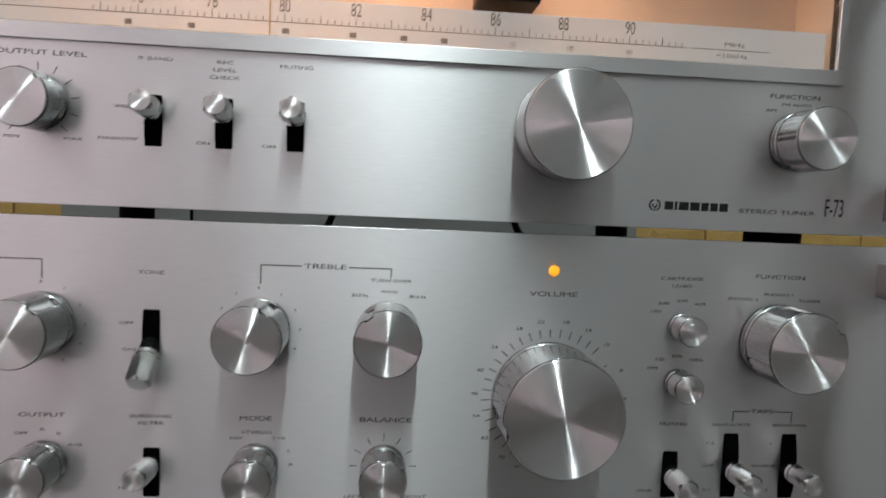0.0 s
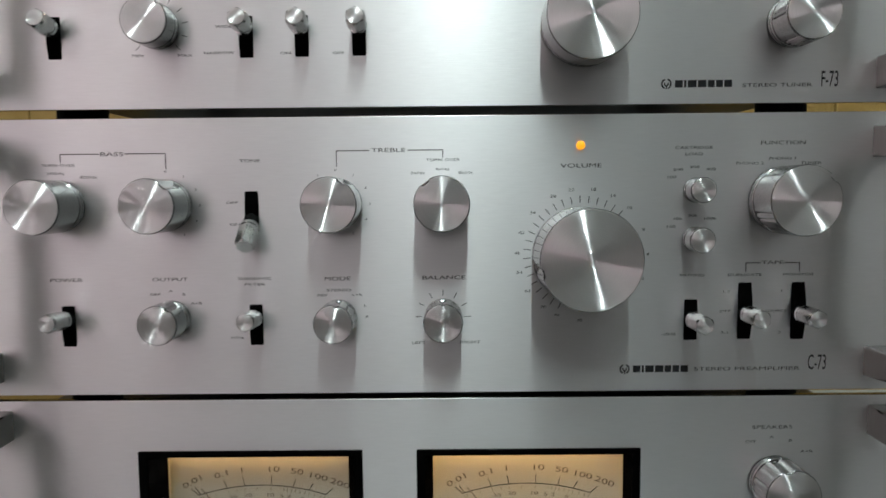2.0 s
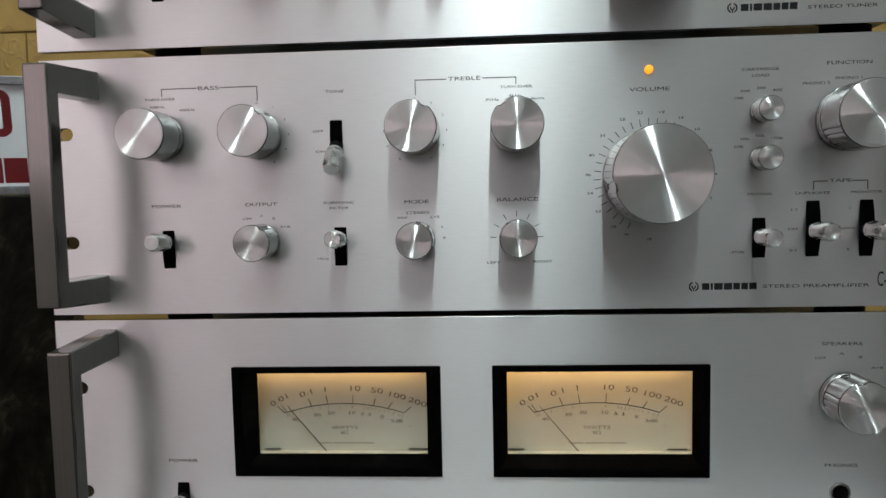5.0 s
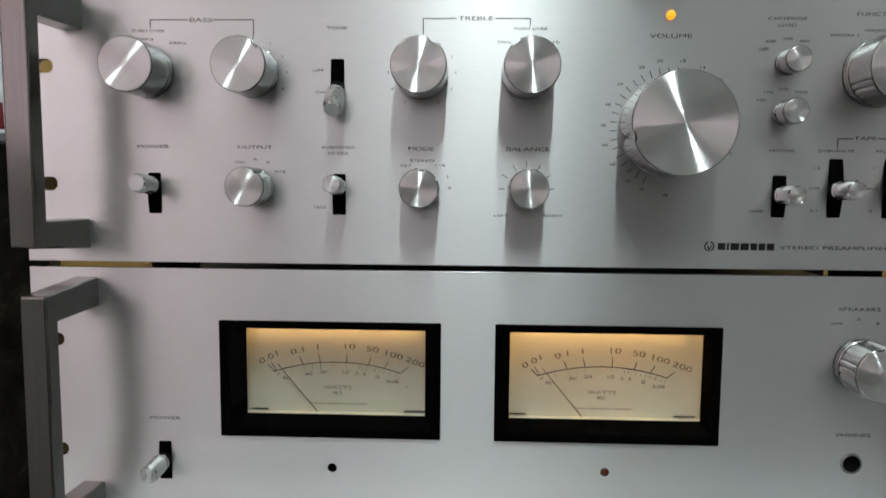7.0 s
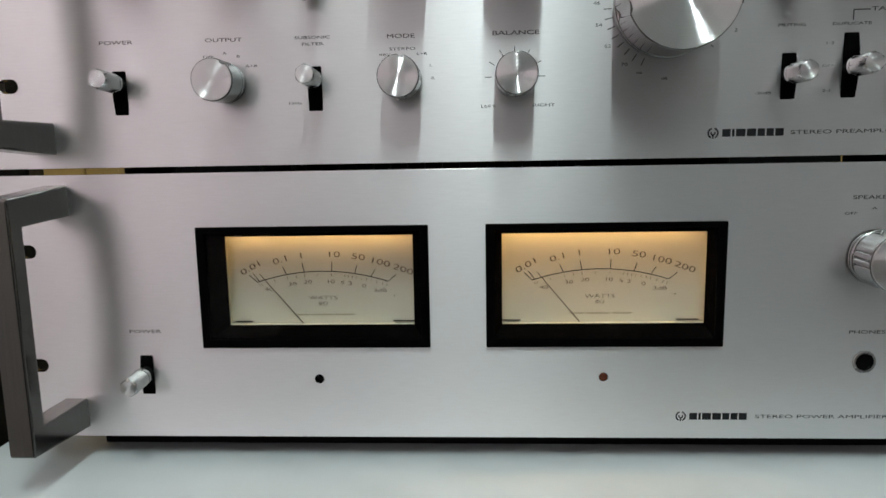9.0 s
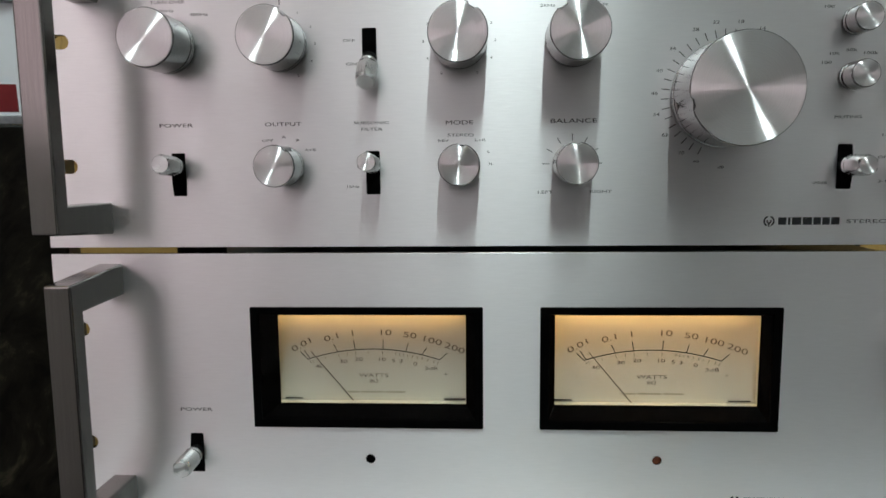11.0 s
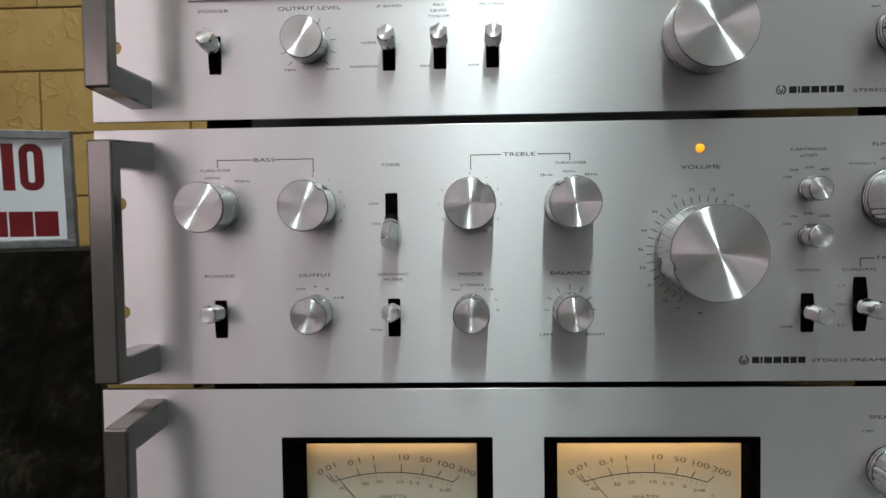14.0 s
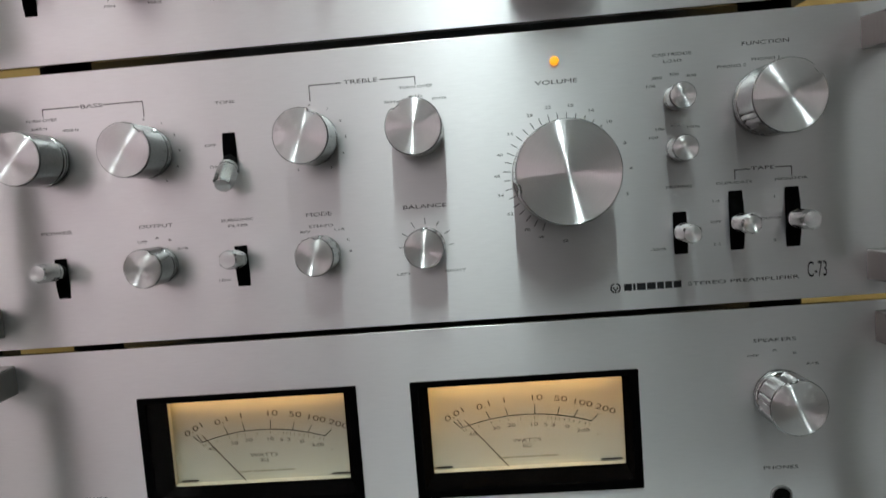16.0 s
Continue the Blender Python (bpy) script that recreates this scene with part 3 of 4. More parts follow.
# ---- board and cables on the wall behind the stack ----
board = part("wall_board", boxed(-338, 281, 478, 491.5, 925, 1128, bevel=1.5), BOARD, None)
tagged(board, "grey board fixed on the wall behind the stack", "board")

back_board = part("back_board", boxed(-393, 390, 478, 491.5, 752, 923, bevel=1.5), MATT_BLACK, None)
tagged(back_board, "matt black board fixed on the wall behind the stack", "board")


def cable(pts, r, label):
    cu = bpy.data.curves.new("cable", "CURVE")
    cu.dimensions, cu.bevel_depth, cu.bevel_resolution, cu.resolution_u = "3D", r * MM, 3, 10
    sp = cu.splines.new("NURBS")
    sp.points.add(len(pts) - 1)
    for p, q in zip(sp.points, pts):
        p.co = (*(Vector(q) * MM), 1)
    sp.use_endpoint_u, sp.order_u = True, 4
    ob = bpy.data.objects.new("cable", cu)
    scene.collection.objects.link(ob)
    mesh = bpy.data.meshes.new_from_object(ob.evaluated_get(bpy.context.evaluated_depsgraph_get()))
    bpy.data.objects.remove(ob)
    mesh.materials.clear()
    return tagged(part_mesh("cable", mesh, BLACK, None, smooth=True), label, "cable", group="cables behind the stack")


cable([(-100, 291, 1090), (-75, 380, 1085), (-50, 420, 1060), (-46, 425, 1030), (-60, 420, 990), (-90, 291, 960)], 3.5, "black cable looping between the units behind the stack")
cable([(170, 291, 1090), (150, 380, 1085), (127, 420, 1060), (123, 425, 1030), (138, 420, 990), (165, 291, 960)], 3.5, "black cable looping down behind the stack")
cable([(-203, 470, 1120), (-202, 472, 1060), (-204, 472, 1000), (-203, 470, 940)], 1.6, "thin dark cable hanging down the grey board")

# ---- tuner ----
F0, F1 = 1028.4, 1160.0
WX0, WX1, WZ0, WZ1 = -184.0, 177.0, 1094.3, 1148.0
F_SLOTS = [(-177.0, 1051.5, 1070.6), (-88.0, 1051.5, 1070.4), (-62.3, 1051.7, 1070.4), (-35.8, 1051.9, 1070.4)]
tuner = component("tuner", F0, F1, [loop_rect(WX0, WX1, WZ0, WZ1)] + [slot_loop(x, a, b) for x, a, b in F_SLOTS],
                  "silver stereo tuner with a lit dial, top of the stack")
feet(tuner, F0 + 13.98, 1024.2 - 16.48)
bm = bmesh.new()
for a in ((WX0 - 6, WX1 + 3.5, -1.6, -0.02, WZ0 - 6, WZ0), (WX0 - 6, WX1 + 3.5, -1.6, -0.02, WZ1, WZ1 + 4), (WX0 - 6, WX0, -1.6, -0.02, WZ0, WZ1), (WX1, WX1 + 3.5, -1.6, -0.02, WZ0, WZ1)):
    box(bm, *a, bevel=0.25)
part("window_frame", bm, PANEL, tuner, "raised silver window frame")
bm = bmesh.new()
BD = 30.0
for a in ((WX0, WX1, BD, BD + 1, WZ0, WZ1), (WX0, WX1, 4.1, BD, WZ0 - 1, WZ0), (WX0, WX1, 4.1, BD, WZ1, WZ1 + 1), (WX0 - 1, WX0, 4.1, BD, WZ0, WZ1), (WX1, WX1 + 1, 4.1, BD, WZ0, WZ1)):
    box(bm, *a)
part("dial_box", bm, CREAM, tuner, "cream dial recess")
glass = part("dial_glass", boxed(WX0, WX1, 1.0, 2.5, WZ0, WZ1), GLASS, tuner, "clear glass pane")
glass.visible_shadow = False
SY = 5.0
part("scale_strip", boxed(WX0 + 2, WX1 - 1.5, SY, SY + 1.5, WZ0 - 0.5, 1110.0), FROST, tuner, "pale frosted tuning scale")
SP, S80 = 27.0, -41.5
segs = []
for k in range(-26, 60):
    x = S80 + k * SP / 10
    if x < 117:
        segs.append((x, 1101.2, x, 1101.2 + (3.0 if k % 5 == 0 else 1.6)))
lines(segs, 0.3, tuner, "tick_marks", SY, FAINT_INK)
lines([(WX0 + 8, 1100.9, 117, 1100.9), (119, 1100.9, 152, 1100.9)], 0.3, tuner, "scale_line", SY, FAINT_INK)
lines([(WX0 + 8, 1095.6, 152, 1095.6)], 0.3, tuner, "scale_line", SY, FAINT_INK)
for k, s in enumerate(("76", "78", "80", "82", "84", "86", "88", "90")):
    lettering(s, S80 + (k - 2) * SP, 1106.8, 5.8, tuner, 0.6, SY, FAINT_INK)
for x in (-99, -76, -41, -15.6, 4.0, 19.7):
    part("scale_bar", boxed(x - 1.3, x + 1.3, SY - 0.1, SY, 1096.6, 1098.6), SCALE_INK, tuner)
for s, x in (("120", 46.3), ("140", 69.5), ("160", 93.4)):
    lettering(s, x, 1097.7, 2.3, tuner, 0.7, SY, SCALE_INK)
lettering("MHz", 137, 1103.0, 2.0, tuner, 1.9, SY, FAINT_INK)
lettering("×10kHz", 136, 1098.6, 1.9, tuner, 1.8, SY, FAINT_INK)
part("tuning_needle", boxed(S80 - 5.6, S80 - 5.1, SY - 1.2, SY - 0.7, WZ0, WZ1 - 3), BRASS, tuner, "thin brass tuning needle")
part("indicator_panel", boxed(33, 58, 10, 29, 1116.0, 1140), BLACK, tuner, "small black indicator panel")

knob(68.2, 1065.7, 20.3, 20.0, tuner, None, 0, 20.2, "large turned silver tuning knob")
knob(164.0, 1065.2, 12.0, 19.5, tuner, None, 6, depth=0.9)
knob(-129.0, 1065.6, 10.4, 15.5, tuner, 40)
for (x, a, b), tl in zip(F_SLOTS, (12, 10, 10, 10)):
    toggle(x, a, b, 1064.0, tl, 15.0, tuner)
for s, x, z, h in (("POWER", -177.2, 1083.1, 1.9), ("OUTPUT LEVEL", -128, 1083.5, 2.1), ("IF BAND", -87.5, 1083.6, 1.5), ("REC", -62.3, 1083.6, 1.5), ("LEVEL", -62.3, 1080.8, 1.5), ("CHECK", -62.3, 1078.0, 1.5),
                   ("MUTING", -35.9, 1083.3, 1.6), ("WIDE", -98.2, 1065.6, 1.4), ("NARROW", -100.8, 1053.7, 1.4), ("ON", -69.8, 1053.4, 1.4), ("OFF", -45.4, 1053.2, 1.4), ("MIN", -138.5, 1052.8, 1.4), ("MAX", -116.6, 1052.7, 1.4),
                   ("FUNCTION", 161.6, 1082.9, 2.0), ("FM AUTO", 162.5, 1079.8, 1.3), ("AM", 151.8, 1077.3, 1.4)):
    lettering(s, x, z, h, tuner)
lettering("STEREO TUNER", 157.7, 1036.6, 1.9, tuner, 2.0)
lettering("F-73", 182.0, 1038.9, 8.4, tuner, 0.46)
maker_mark(106.4, 1037.6, tuner)


def dial_ticks(cx, cz, r0, r1, angles, width, parent):
    lines([(cx + r0 * math.sin(radians(a)), cz + r0 * math.cos(radians(a)), cx + r1 * math.sin(radians(a)), cz + r1 * math.cos(radians(a))) for a in angles], width, parent, "tick_marks")


dial_ticks(-129, 1065.6, 11.6, 14.6, range(-135, 136, 27), 0.3, tuner)

# ---- preamplifier ----
C0, C1 = 892.3, 1024.2
C_SLOTS = [(-177.4, 916.2, 935.7), (-88.0, 970.3, 989.7), (-87.5, 916.3, 935.8), (120.0, 917.0, 936.5), (145.6, 917.2, 944.4), (170.9, 917.0, 944.4)]
preamp = component("preamplifier", C0, C1, [slot_loop(x, a, b) for x, a, b in C_SLOTS], "silver stereo preamplifier with a large volume knob, middle of the stack")
feet(preamp, C0 + 13.98, 889.4 - 16.48)
knob(67.0, 958.3, 22.8, 28.0, preamp, -104, 0, 22.9, "large turned silver volume knob")
knob(-179.0, 983.5, 12.4, 23.0, preamp, None)
knob(-128.2, 983.5, 12.4, 23.0, preamp, 40)
knob(-48.1, 983.4, 12.5, 23.0, preamp, 31)
knob(1.8, 983.4, 12.5, 23.0, preamp, -36)
knob(161.7, 983.5, 15.8, 23.0, preamp, 50, 6, depth=0.8)
knob(121.0, 988.4, 5.9, 11.5, preamp, None, 0, 5.9)
knob(121.0, 965.4, 5.9, 11.5, preamp, None, 0, 5.9)
knob(-127.8, 929.4, 9.1, 18.5, preamp, 35)
knob(-48.1, 929.2, 9.0, 18.0, preamp, 8, 3)
knob(1.9, 929.3, 9.0, 18.0, preamp, 0, 3)
for (x, a, b), pz, tl in zip(C_SLOTS, (929.5, 977.3, 929.5, 927.5, 930.0, 930.0), (4, -42, 4, 0, 0, 0)):
    toggle(x, a, b, pz, tl, 19.0, preamp, hexed=1.0 if tl < -20 else 0.5)
part("power_lamp", lathe(bmesh.new(), [(2.05, 0.0), (2.05, 0.8), (1.5, 1.6), (0.5, 2.0)], 24), LED_GLOW, preamp, "lit amber power lamp", at=(66.9, 0, 1009.8), smooth=True)
for s, x, z, h in (("VOLUME", 67.3, 1000.3, 2.2), ("BASS", -153.0, 1007.6, 2.2), ("TREBLE", -23.0, 1008.3, 2.2), ("TONE", -88.2, 1004.0, 1.6), ("TURN OVER", -178.5, 1002.6, 1.5), ("200Hz", -180.0, 998.8, 1.4), ("400Hz", -164.5, 997.0, 1.4),
                   ("TURN OVER", 2.5, 1003.6, 1.5), ("2kHz", -9.5, 997.6, 1.4), ("4kHz", 2.0, 999.3, 1.4), ("8kHz", 13.0, 997.6, 1.4),
                   ("OFF", -97.2, 984.4, 1.4), ("ON", -96.2, 974.2, 1.4), ("POWER", -177.7, 948.2, 1.9), ("OUTPUT", -128.1, 948.2, 1.9), ("OFF", -135.5, 941.0, 1.3), ("A", -128, 942.5, 1.3), ("B", -121.8, 941.0, 1.3), ("A+B", -116.0, 936.6, 1.3),
                   ("SUBSONIC", -87.8, 948.3, 1.5), ("FILTER", -87.8, 945.5, 1.5), ("15Hz", -97.0, 919.8, 1.3), ("MODE", -48.3, 947.9, 2.1), ("STEREO", -47.7, 942.4, 1.5), ("REV", -55.6, 940.0, 1.3), ("L+R", -39.0, 940.1, 1.3), ("L", -35.2, 935.0, 1.3), ("R", -34.4, 929.5, 1.3),
                   ("BALANCE", 2.3, 948.0, 2.1), ("LEFT", -9.9, 916.6, 1.5), ("RIGHT", 14.7, 916.7, 1.5), ("CARTRIDGE", 119.9, 1008.2, 1.6), ("LOAD", 120.0, 1005.2, 1.6),
                   ("100", 109.6, 994.6, 1.4), ("200", 112.7, 998.0, 1.4), ("300", 120.4, 999.2, 1.4), ("400", 128.0, 998.1, 1.4), ("100", 109.7, 971.3, 1.4), ("10k", 112.8, 975.0, 1.4), ("50k", 120.0, 976.4, 1.4), ("100k", 127.9, 975.0, 1.4),
                   ("FUNCTION", 161.5, 1010.1, 2.0), ("PHONO 2", 146.2, 1000.7, 1.5), ("PHONO 1", 161.5, 1002.8, 1.5), ("TUNER", 174.8, 1000.6, 1.5), ("MUTING", 120.3, 948.1, 1.5), ("DUPLICATE", 145.3, 948.1, 1.4), ("MONITOR", 170.7, 948.1, 1.4), ("TAPE", 158.3, 953.9, 1.9),
                   ("1-2", 136.6, 940.2, 1.3), ("OFF", 136.4, 930.7, 1.3), ("2-1", 136.5, 920.3, 1.3), ("-20dB", 109.5, 919.8, 1.3), ("SOURCE", 160.5, 930.7, 1.2), ("2", 162.5, 920.3, 1.3), ("1", 163.0, 940.3, 1.3)):
    lettering(s, x, z, h, preamp)
lettering("STEREO PREAMPLIFIER", 147.5, 902.7, 1.9, preamp, 2.2)
lettering("C-73", 181.1, 905.3, 8.4, preamp, 0.44)
maker_mark(88.9, 903.0, preamp)
# brackets that join the tone controls and the tape switches
lines([(-177.3, 1007.8, -159, 1007.8), (-177.3, 1007.8, -177.3, 1004.2), (-147, 1007.8, -127.8, 1007.8), (-127.8, 1007.8, -127.8, 1000.5)], 0.42, preamp, "bracket_line")
lines([(-47.5, 1008.3, -32, 1008.3), (-47.5, 1008.3, -47.5, 1001.0), (-14, 1008.3, 2.4, 1008.3), (2.4, 1008.3, 2.4, 1004.8)], 0.42, preamp, "bracket_line")
lines([(145.7, 953.8, 152.6, 953.8), (145.7, 953.8, 145.7, 949.6), (164, 953.8, 171.1, 953.8), (171.1, 953.8, 171.1, 949.6)], 0.42, preamp, "bracket_line")
dial_ticks(68.2, 958.3, 24.6, 28.0, range(-156, 49, 9), 0.34, preamp)
dial_ticks(67, 958.3, 26.2, 27.6, (60, 72, 84, 96, 108, 120, 132), 0.3, preamp)
dial_ticks(1.9, 929.3, 10.2, 13.2, range(-90, 91, 30), 0.3, preamp)
for s, a in (("∞", -157), ("70", -143), ("62", -123), ("54", -105), ("46", -88), ("40", -70), ("34", -50), ("28", -27), ("22", -10.2), ("18", 9), ("14", 27), ("10", 45), ("8", 68), ("4", 90), ("2", 112)):
    lettering(s, 68.2 + 30.9 * math.sin(radians(a)), 958.3 + 31.2 * math.cos(radians(a)), 1.6, preamp, 1.5)
lettering("dB", 67, 927.0, 1.4, preamp, 1.5)
for cx in (-128.2, -48.1):
    for k, a in enumerate((0, 32, 62, 90, 118, 150, -150, -118, -90, -62, -32)):
        if cx > -60 or 0 <= a <= 150:
            s = str(k if a >= 0 else 11 - k)
            lettering(s, cx + 15.9 * math.sin(radians(a)), 983.4 + 15.9 * math.cos(radians(a)), 1.25, preamp, 1.4)

# ---- power amplifier ----
M0, M1 = 760.8, 889.4
MZ0, MZ1 = 805.8, 864.0
METERS = [(-92.6, 109.2), (42.7, 108.8)]
M_SLOTS = [(-176.0, 782.6, 802.0)]
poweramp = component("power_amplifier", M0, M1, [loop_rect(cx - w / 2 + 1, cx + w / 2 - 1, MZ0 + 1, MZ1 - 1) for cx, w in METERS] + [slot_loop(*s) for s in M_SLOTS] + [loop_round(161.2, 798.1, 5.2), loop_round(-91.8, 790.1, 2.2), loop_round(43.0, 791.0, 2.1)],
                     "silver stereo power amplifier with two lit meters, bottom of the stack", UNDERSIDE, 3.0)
feet(poweramp, M0 + 0.98, 750.02, (40, 250))
# black bars added in the gap: they stand in for the amplifier's shadow
part("bottom_rail", boxed(XC - 205, XC + 205, 14, 22, 751.0, M0 + 0.98, bevel=0.5), MATT_BLACK, poweramp, "added black bar standing in for the shadow under the front edge")
part("bottom_rail", boxed(XC - CH, XC + CH, 276, 289, 751.5, M0 + 0.98, bevel=0.5), MATT_BLACK, poweramp, "added black bar darkening the gap under the rear edge")
for k in range(24):
    part("heat_sink_fin", boxed(XC - 166 + 14.8 * k, XC - 160 + 14.8 * k, 268, 279.9, M1 - 16.48, M1 + 1.5, bevel=0.6), MATT_BLACK, poweramp)
part("heat_sink", boxed(XC - 160, XC + 190, 280, 286, M1 - 16.48, M1 + 9.0, bevel=0.6), MATT_BLACK, poweramp, "black heat sink on the cover")
DY = 15.5


def meter(cx, w, power):
    x0, x1 = cx - w / 2, cx + w / 2
    ix0, ix1, iz0, iz1 = (cx - 44.0, cx + 46.4, 814.7, 858.3) if cx < 0 else (cx - 46.6, cx + 48.2, 814.7, 858.3)
    bezel = part_mesh("meter", sheet([loop_rect(x0, x1, MZ0, MZ1, 0.5, 2), loop_rect(x0 + 4, x1 - 4, MZ0 + 4, MZ1 - 3)], 2.0, -1.2, 0.3), BLACK, poweramp, "lit power meter in a glossy black frame")
    bm = bmesh.new()
    rims = [[bm.verts.new(Vector((x, y, z)) * MM) for x, z in loop_rect(*r)] for r, y in (((x0 + 3.9, x1 - 3.9, MZ0 + 3.9, MZ1 - 2.9), 0.6), ((ix0, ix1, iz0, iz1), 8.5), ((ix0 - 3, ix1 + 3, iz0 - 3, iz1 + 4), 8.8))]
    for lo, hi in zip(rims, rims[1:]):
        for k in range(4):
            bm.faces.new((lo[k], lo[(k + 1) % 4], hi[(k + 1) % 4], hi[k]))
    part("meter_funnel", bm, FUNNEL, bezel, "sloping black inner frame")
    bm = bmesh.new()
    for a in ((ix0 - 2.6, ix0 - 2.0, 8.9, DY, iz0 - 1, iz1 + 3), (ix1 + 2.0, ix1 + 2.6, 8.9, DY, iz0 - 1, iz1 + 3), (ix0 - 2.6, ix1 + 2.6, 8.9, DY, iz0 - 1.6, iz0 - 1.05), (ix0 - 2.6, ix1 + 2.6, 8.9, DY, iz1 + 3.02, iz1 + 3.6)):
        box(bm, *a)
    part("meter_box", bm, DIAL, bezel)
    part("dial_plate", boxed(ix0 - 3, ix1 + 3, DY, DY + 1, iz0 - 2, iz1 + 4), DIAL, bezel, "cream dial card")
    pane = part("meter_glass", boxed(x0 + 4, x1 - 4, -0.4, 0.5, MZ0 + 4, MZ1 - 3), GLASS, bezel, "clear meter glass")
    pane.visible_shadow = False
    mz = (iz0 + iz1) / 2

    face = cx
    cx, mz = cx + 1.8, mz - 0.8

    def arc(x):
        return mz + 4.1 - 5.3 * ((x + 1.1) / 32.7) ** 2

    xs = [-33.8 + 65.4 * k / 28 for k in range(29)]
    lines([(cx + a, arc(a), cx + b, arc(b)) for a, b in zip(xs, xs[1:])], 0.42, bezel, "scale_arc", DY, INK)
    longs = [(-33.6, -37.3, 3.6), (-32.6, -35.4, 4.1), (-18.7, -20.6, 4.0), (-9.8, -10.8, 4.6), (3.8, 4.0, 4.8), (15.0, 16.3, 4.1), (22.9, 25.4, 3.6), (31.6, 35.5, 3.4)]
    lines([(cx + a, arc(a), cx + b, arc(a) + h) for a, b, h in longs], 0.38, bezel, "tick_marks", DY, INK)
    small = (-32.6, -31.4, -25, -18.4, -14, -9.8, -3.5, 3.6, 10.2, 12, 14, 16, 18.5, 21, 23.2, 26, 29, 31)
    lines([(cx + a, arc(a) - 1.3, cx + a * 0.985, arc(a) - 2.5) for a in small], 0.34, bezel, "tick_marks", DY, FAINT_INK)
    for s, x, z, tr in (("0.01", -36.2, 6.2, -28), ("0.1", -21.2, 9.9, -16), ("1", -11.1, 11.9, -8), ("10", 4.9, 12.3, 0), ("50", 17.1, 11.0, 8), ("100", 27.7, 8.3, 14), ("200", 39.0, 4.6, 20)):
        lettering(s, cx + x, mz + z, 3.35, bezel, 1.72, DY, FAINT_INK, tr)
    for s, x, z in (("40", -28.0, -4.8), ("30", -16.0, -2.3), ("20", -8.3, -1.2), ("10", 3.0, -1.2), ("5", 9.0, -1.8), ("3", 12.7, -2.1), ("0", 19.6, -3.4), ("3dB", 27.4, -5.7)):
        lettering(s, cx + x, mz + z, 2.1, bezel, 1.7, DY, FAINT_INK)
    lettering("WATTS", cx - 1, mz - 9.3, 2.2, bezel, 1.6, DY, FAINT_INK)
    lettering("8Ω", cx - 1, mz - 12.2, 2.0, bezel, 1.5, DY, FAINT_INK)
    for a, b in ((-16, -8.6), (-7.4, 3.6), (4.8, 14.5)):
        part("print_bar", boxed(cx + a, cx + b, DY - 0.08, DY, mz - 18.1, mz - 17.3), PALE_INK, bezel)
    lettering("-", cx - 37, mz - 9.0, 2.0, bezel, 1.5, DY, FAINT_INK)
    lettering("+", cx + 34.5, mz - 8.6, 2.0, bezel, 1.5, DY, FAINT_INK)
    bm = bmesh.new()
    p, q = Vector((cx - 11.0, DY - 2.0, iz0 - 0.5)), Vector((cx - 31.6, DY - 2.0, arc(-32) + 4.0))
    side = (q - p).cross(Vector((0, 1, 0))).normalized()
    vs = [bm.verts.new((a + side * s + Vector((0, d, 0))) * MM) for a, s in ((p, 0.32), (p, -0.32), (q, -0.16), (q, 0.16)) for d in (-0.2, 0.2)]
    for f in ((0, 2, 4, 6), (1, 3, 5, 7), (0, 1, 3, 2), (2, 3, 5, 4), (4, 5, 7, 6), (6, 7, 1, 0)):
        bm.faces.new([vs[k] for k in f])
    part("needle", bm, FAINT_INK, bezel, "thin dark needle resting near zero")
    for a, b in ((ix0 + 0.5, ix0 + 9), (ix1 - 11, ix1 - 0.5)):
        part("end_stop", boxed(a, b, DY - 1.2, DY - 0.1, iz0, iz0 + 0.3), FUNNEL, bezel)
    area_lamp("meter_lamp", (face * MM, 0.0104, (iz1 + 2.4) * MM), (face * MM, 0.0155, (iz1 - 7.0) * MM), 0.088, 0.0024, power, (1.0, 0.58, 0.21), "warm meter bulb inside the power meter")
    return bezel


for cx, w in METERS:
    meter(cx, w, METER_W * (0.22 if cx < 0 else 1.0))
area_lamp("dial_lamp", (-0.02, 0.021, (WZ1 - 0.8) * MM), (-0.02, 0.020, WZ0 * MM), 0.22, 0.012, DIAL_W, (1.0, 0.71, 0.52), "warm dial bulb inside the tuner window")

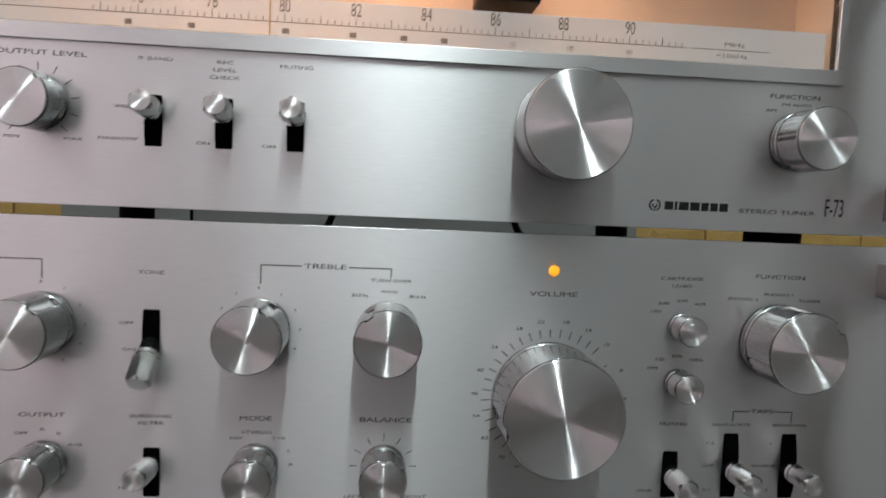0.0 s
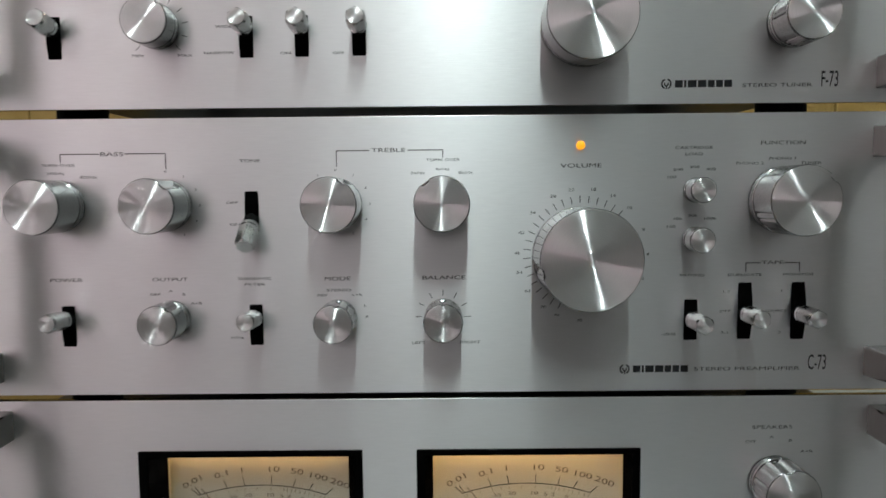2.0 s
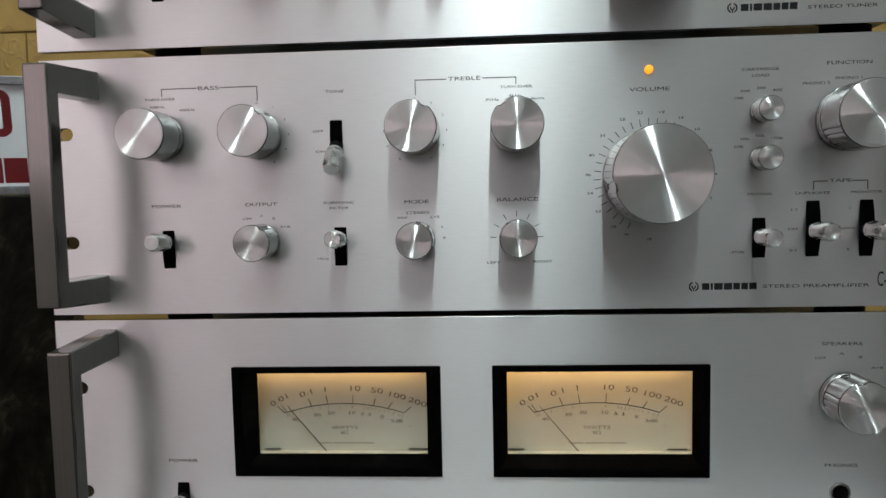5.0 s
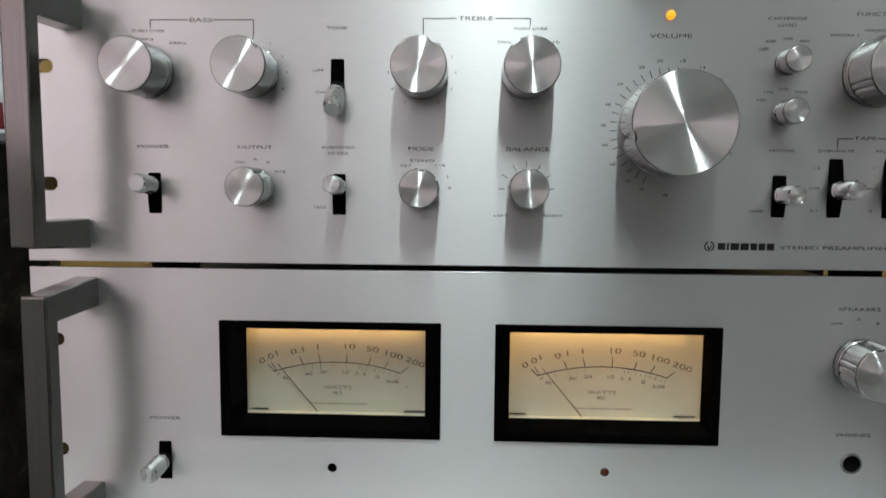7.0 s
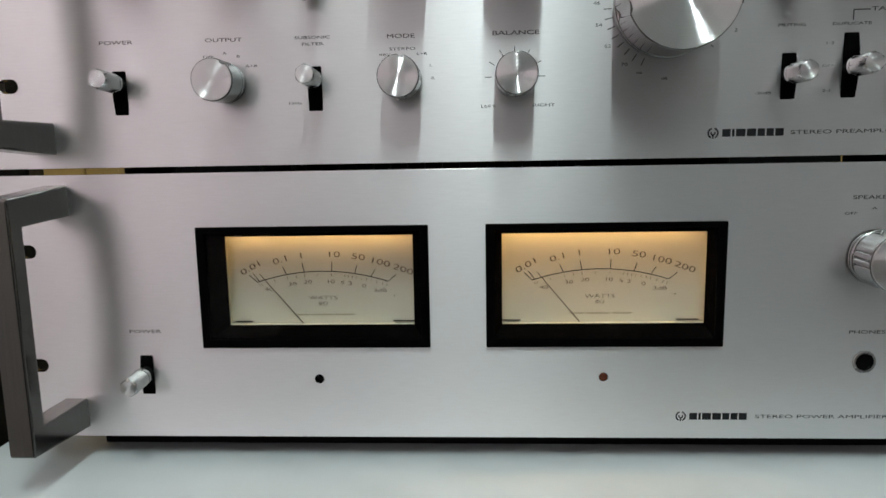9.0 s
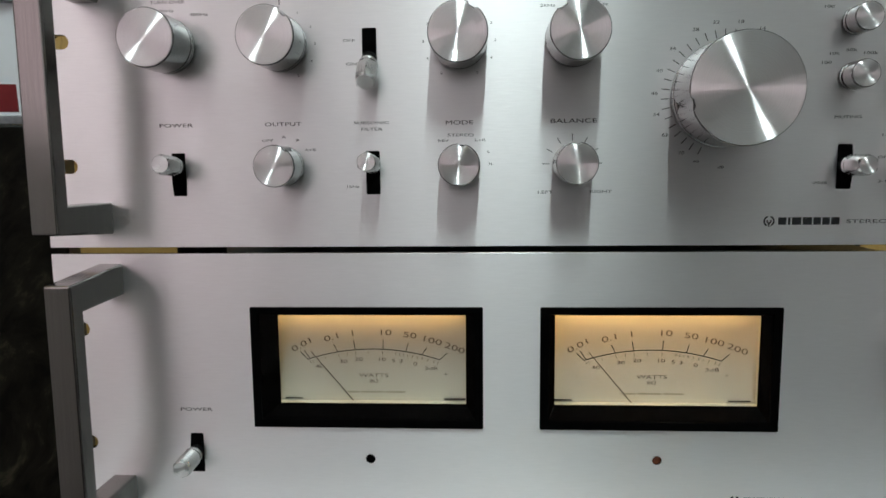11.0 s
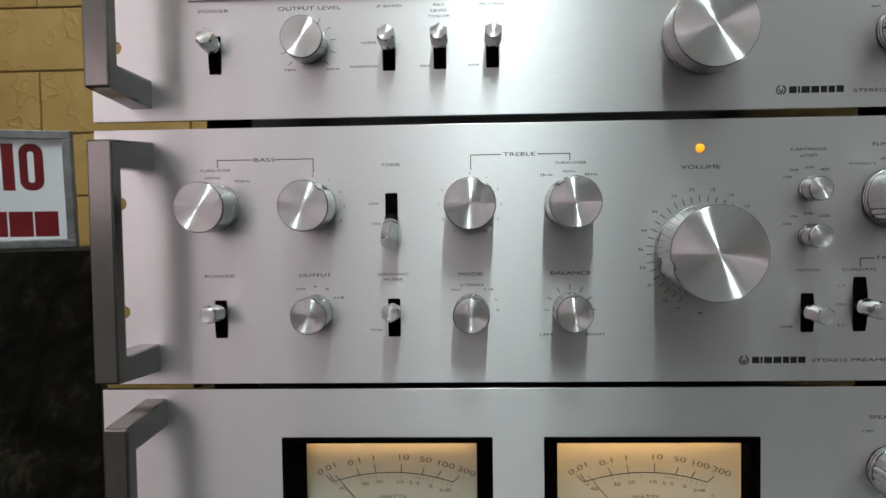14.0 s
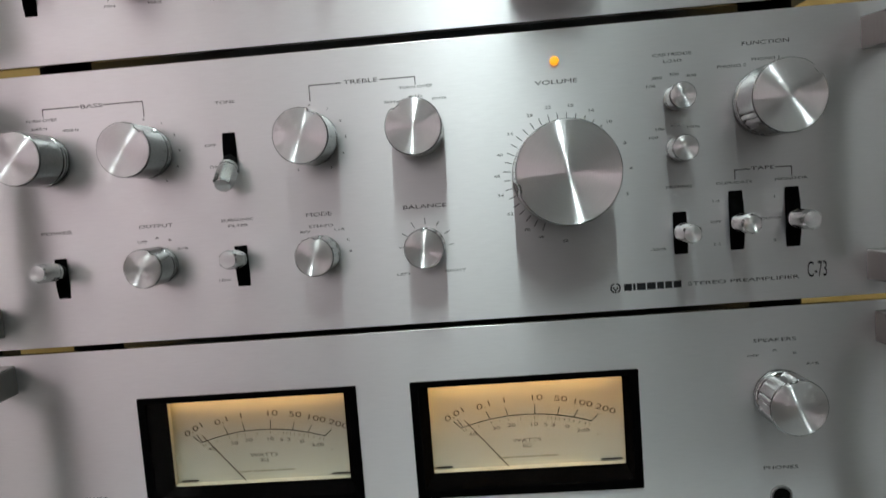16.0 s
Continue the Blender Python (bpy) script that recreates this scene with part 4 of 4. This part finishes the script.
toggle(*M_SLOTS[0], 793.5, -4, 19.0, poweramp, hexed=0.5)
knob(162.6, 847.0, 12.8, 19.5, poweramp, -12, 5, depth=0.8)
part("hole_liner", lathe(bmesh.new(), [(2.6, -9), (2.6, -8.0)], 20), MATT_BLACK, poweramp, at=(-91.8, 0, 790.1))
part("indicator_lens", lathe(bmesh.new(), [(2.05, -4), (2.05, -0.8), (1.2, -0.3)], 20), RED_LENS, poweramp, "unlit brown indicator lens", at=(43.0, 0, 791.0), smooth=True)
jack = part("headphone_jack", lathe(bmesh.new(), [(5.1, -10), (5.1, 0.3), (4.9, 0.7), (4.1, 0.7), (3.9, 0.3), (3.9, -9.0)], 32), LEVER, poweramp, "headphone socket with a metal ring", at=(161.2, 0, 798.1), smooth=True)
part("socket_bore", lathe(bmesh.new(), [(3.85, -9.5), (3.85, -0.8)], 24), MATT_BLACK, jack, at=(161.2, 0, 798.1))
for s, x, z, h in (("POWER", -175.6, 813.9, 1.9), ("SPEAKERS", 160.7, 873.7, 2.0), ("OFF", 150.5, 866.6, 1.4), ("A", 160.6, 868.8, 1.4), ("B", 169.6, 867.0, 1.4), ("A+B", 177.6, 861.5, 1.4), ("PHONES", 161.4, 812.2, 1.9)):
    lettering(s, x, z, h, poweramp)
lettering("STEREO POWER AMPLIFIER", 143.6, 771.6, 1.9, poweramp, 2.15)
maker_mark(79.3, 771.7, poweramp)

# ---- foam bricks of the wall, the ones in view as pieces of their own ----
BL, BH = 190.0, 78.0


def brick_mesh(w):
    bm = boxed(0.9, w - 0.9, 0, 6.0, 0.9, BH - 0.9, bevel=1.6)
    mesh = bpy.data.meshes.new("brick")
    bm.to_mesh(mesh)
    bm.free()
    mesh.materials.append(BRICK)
    return mesh


full = brick_mesh(BL)
for row in range(-4, 5):
    for col in range(-8, 6):
        x = -582 + col * BL + (BL / 2 if row % 2 else 0) + 3 * BL
        if x < -1000 or x + BL > 1100:
            continue
        b = new("brick", full)
        b.parent = wall_north
        b.location = (x * MM, (WALL_Y - 0.05) * MM, (1090.5 + row * BH) * MM)
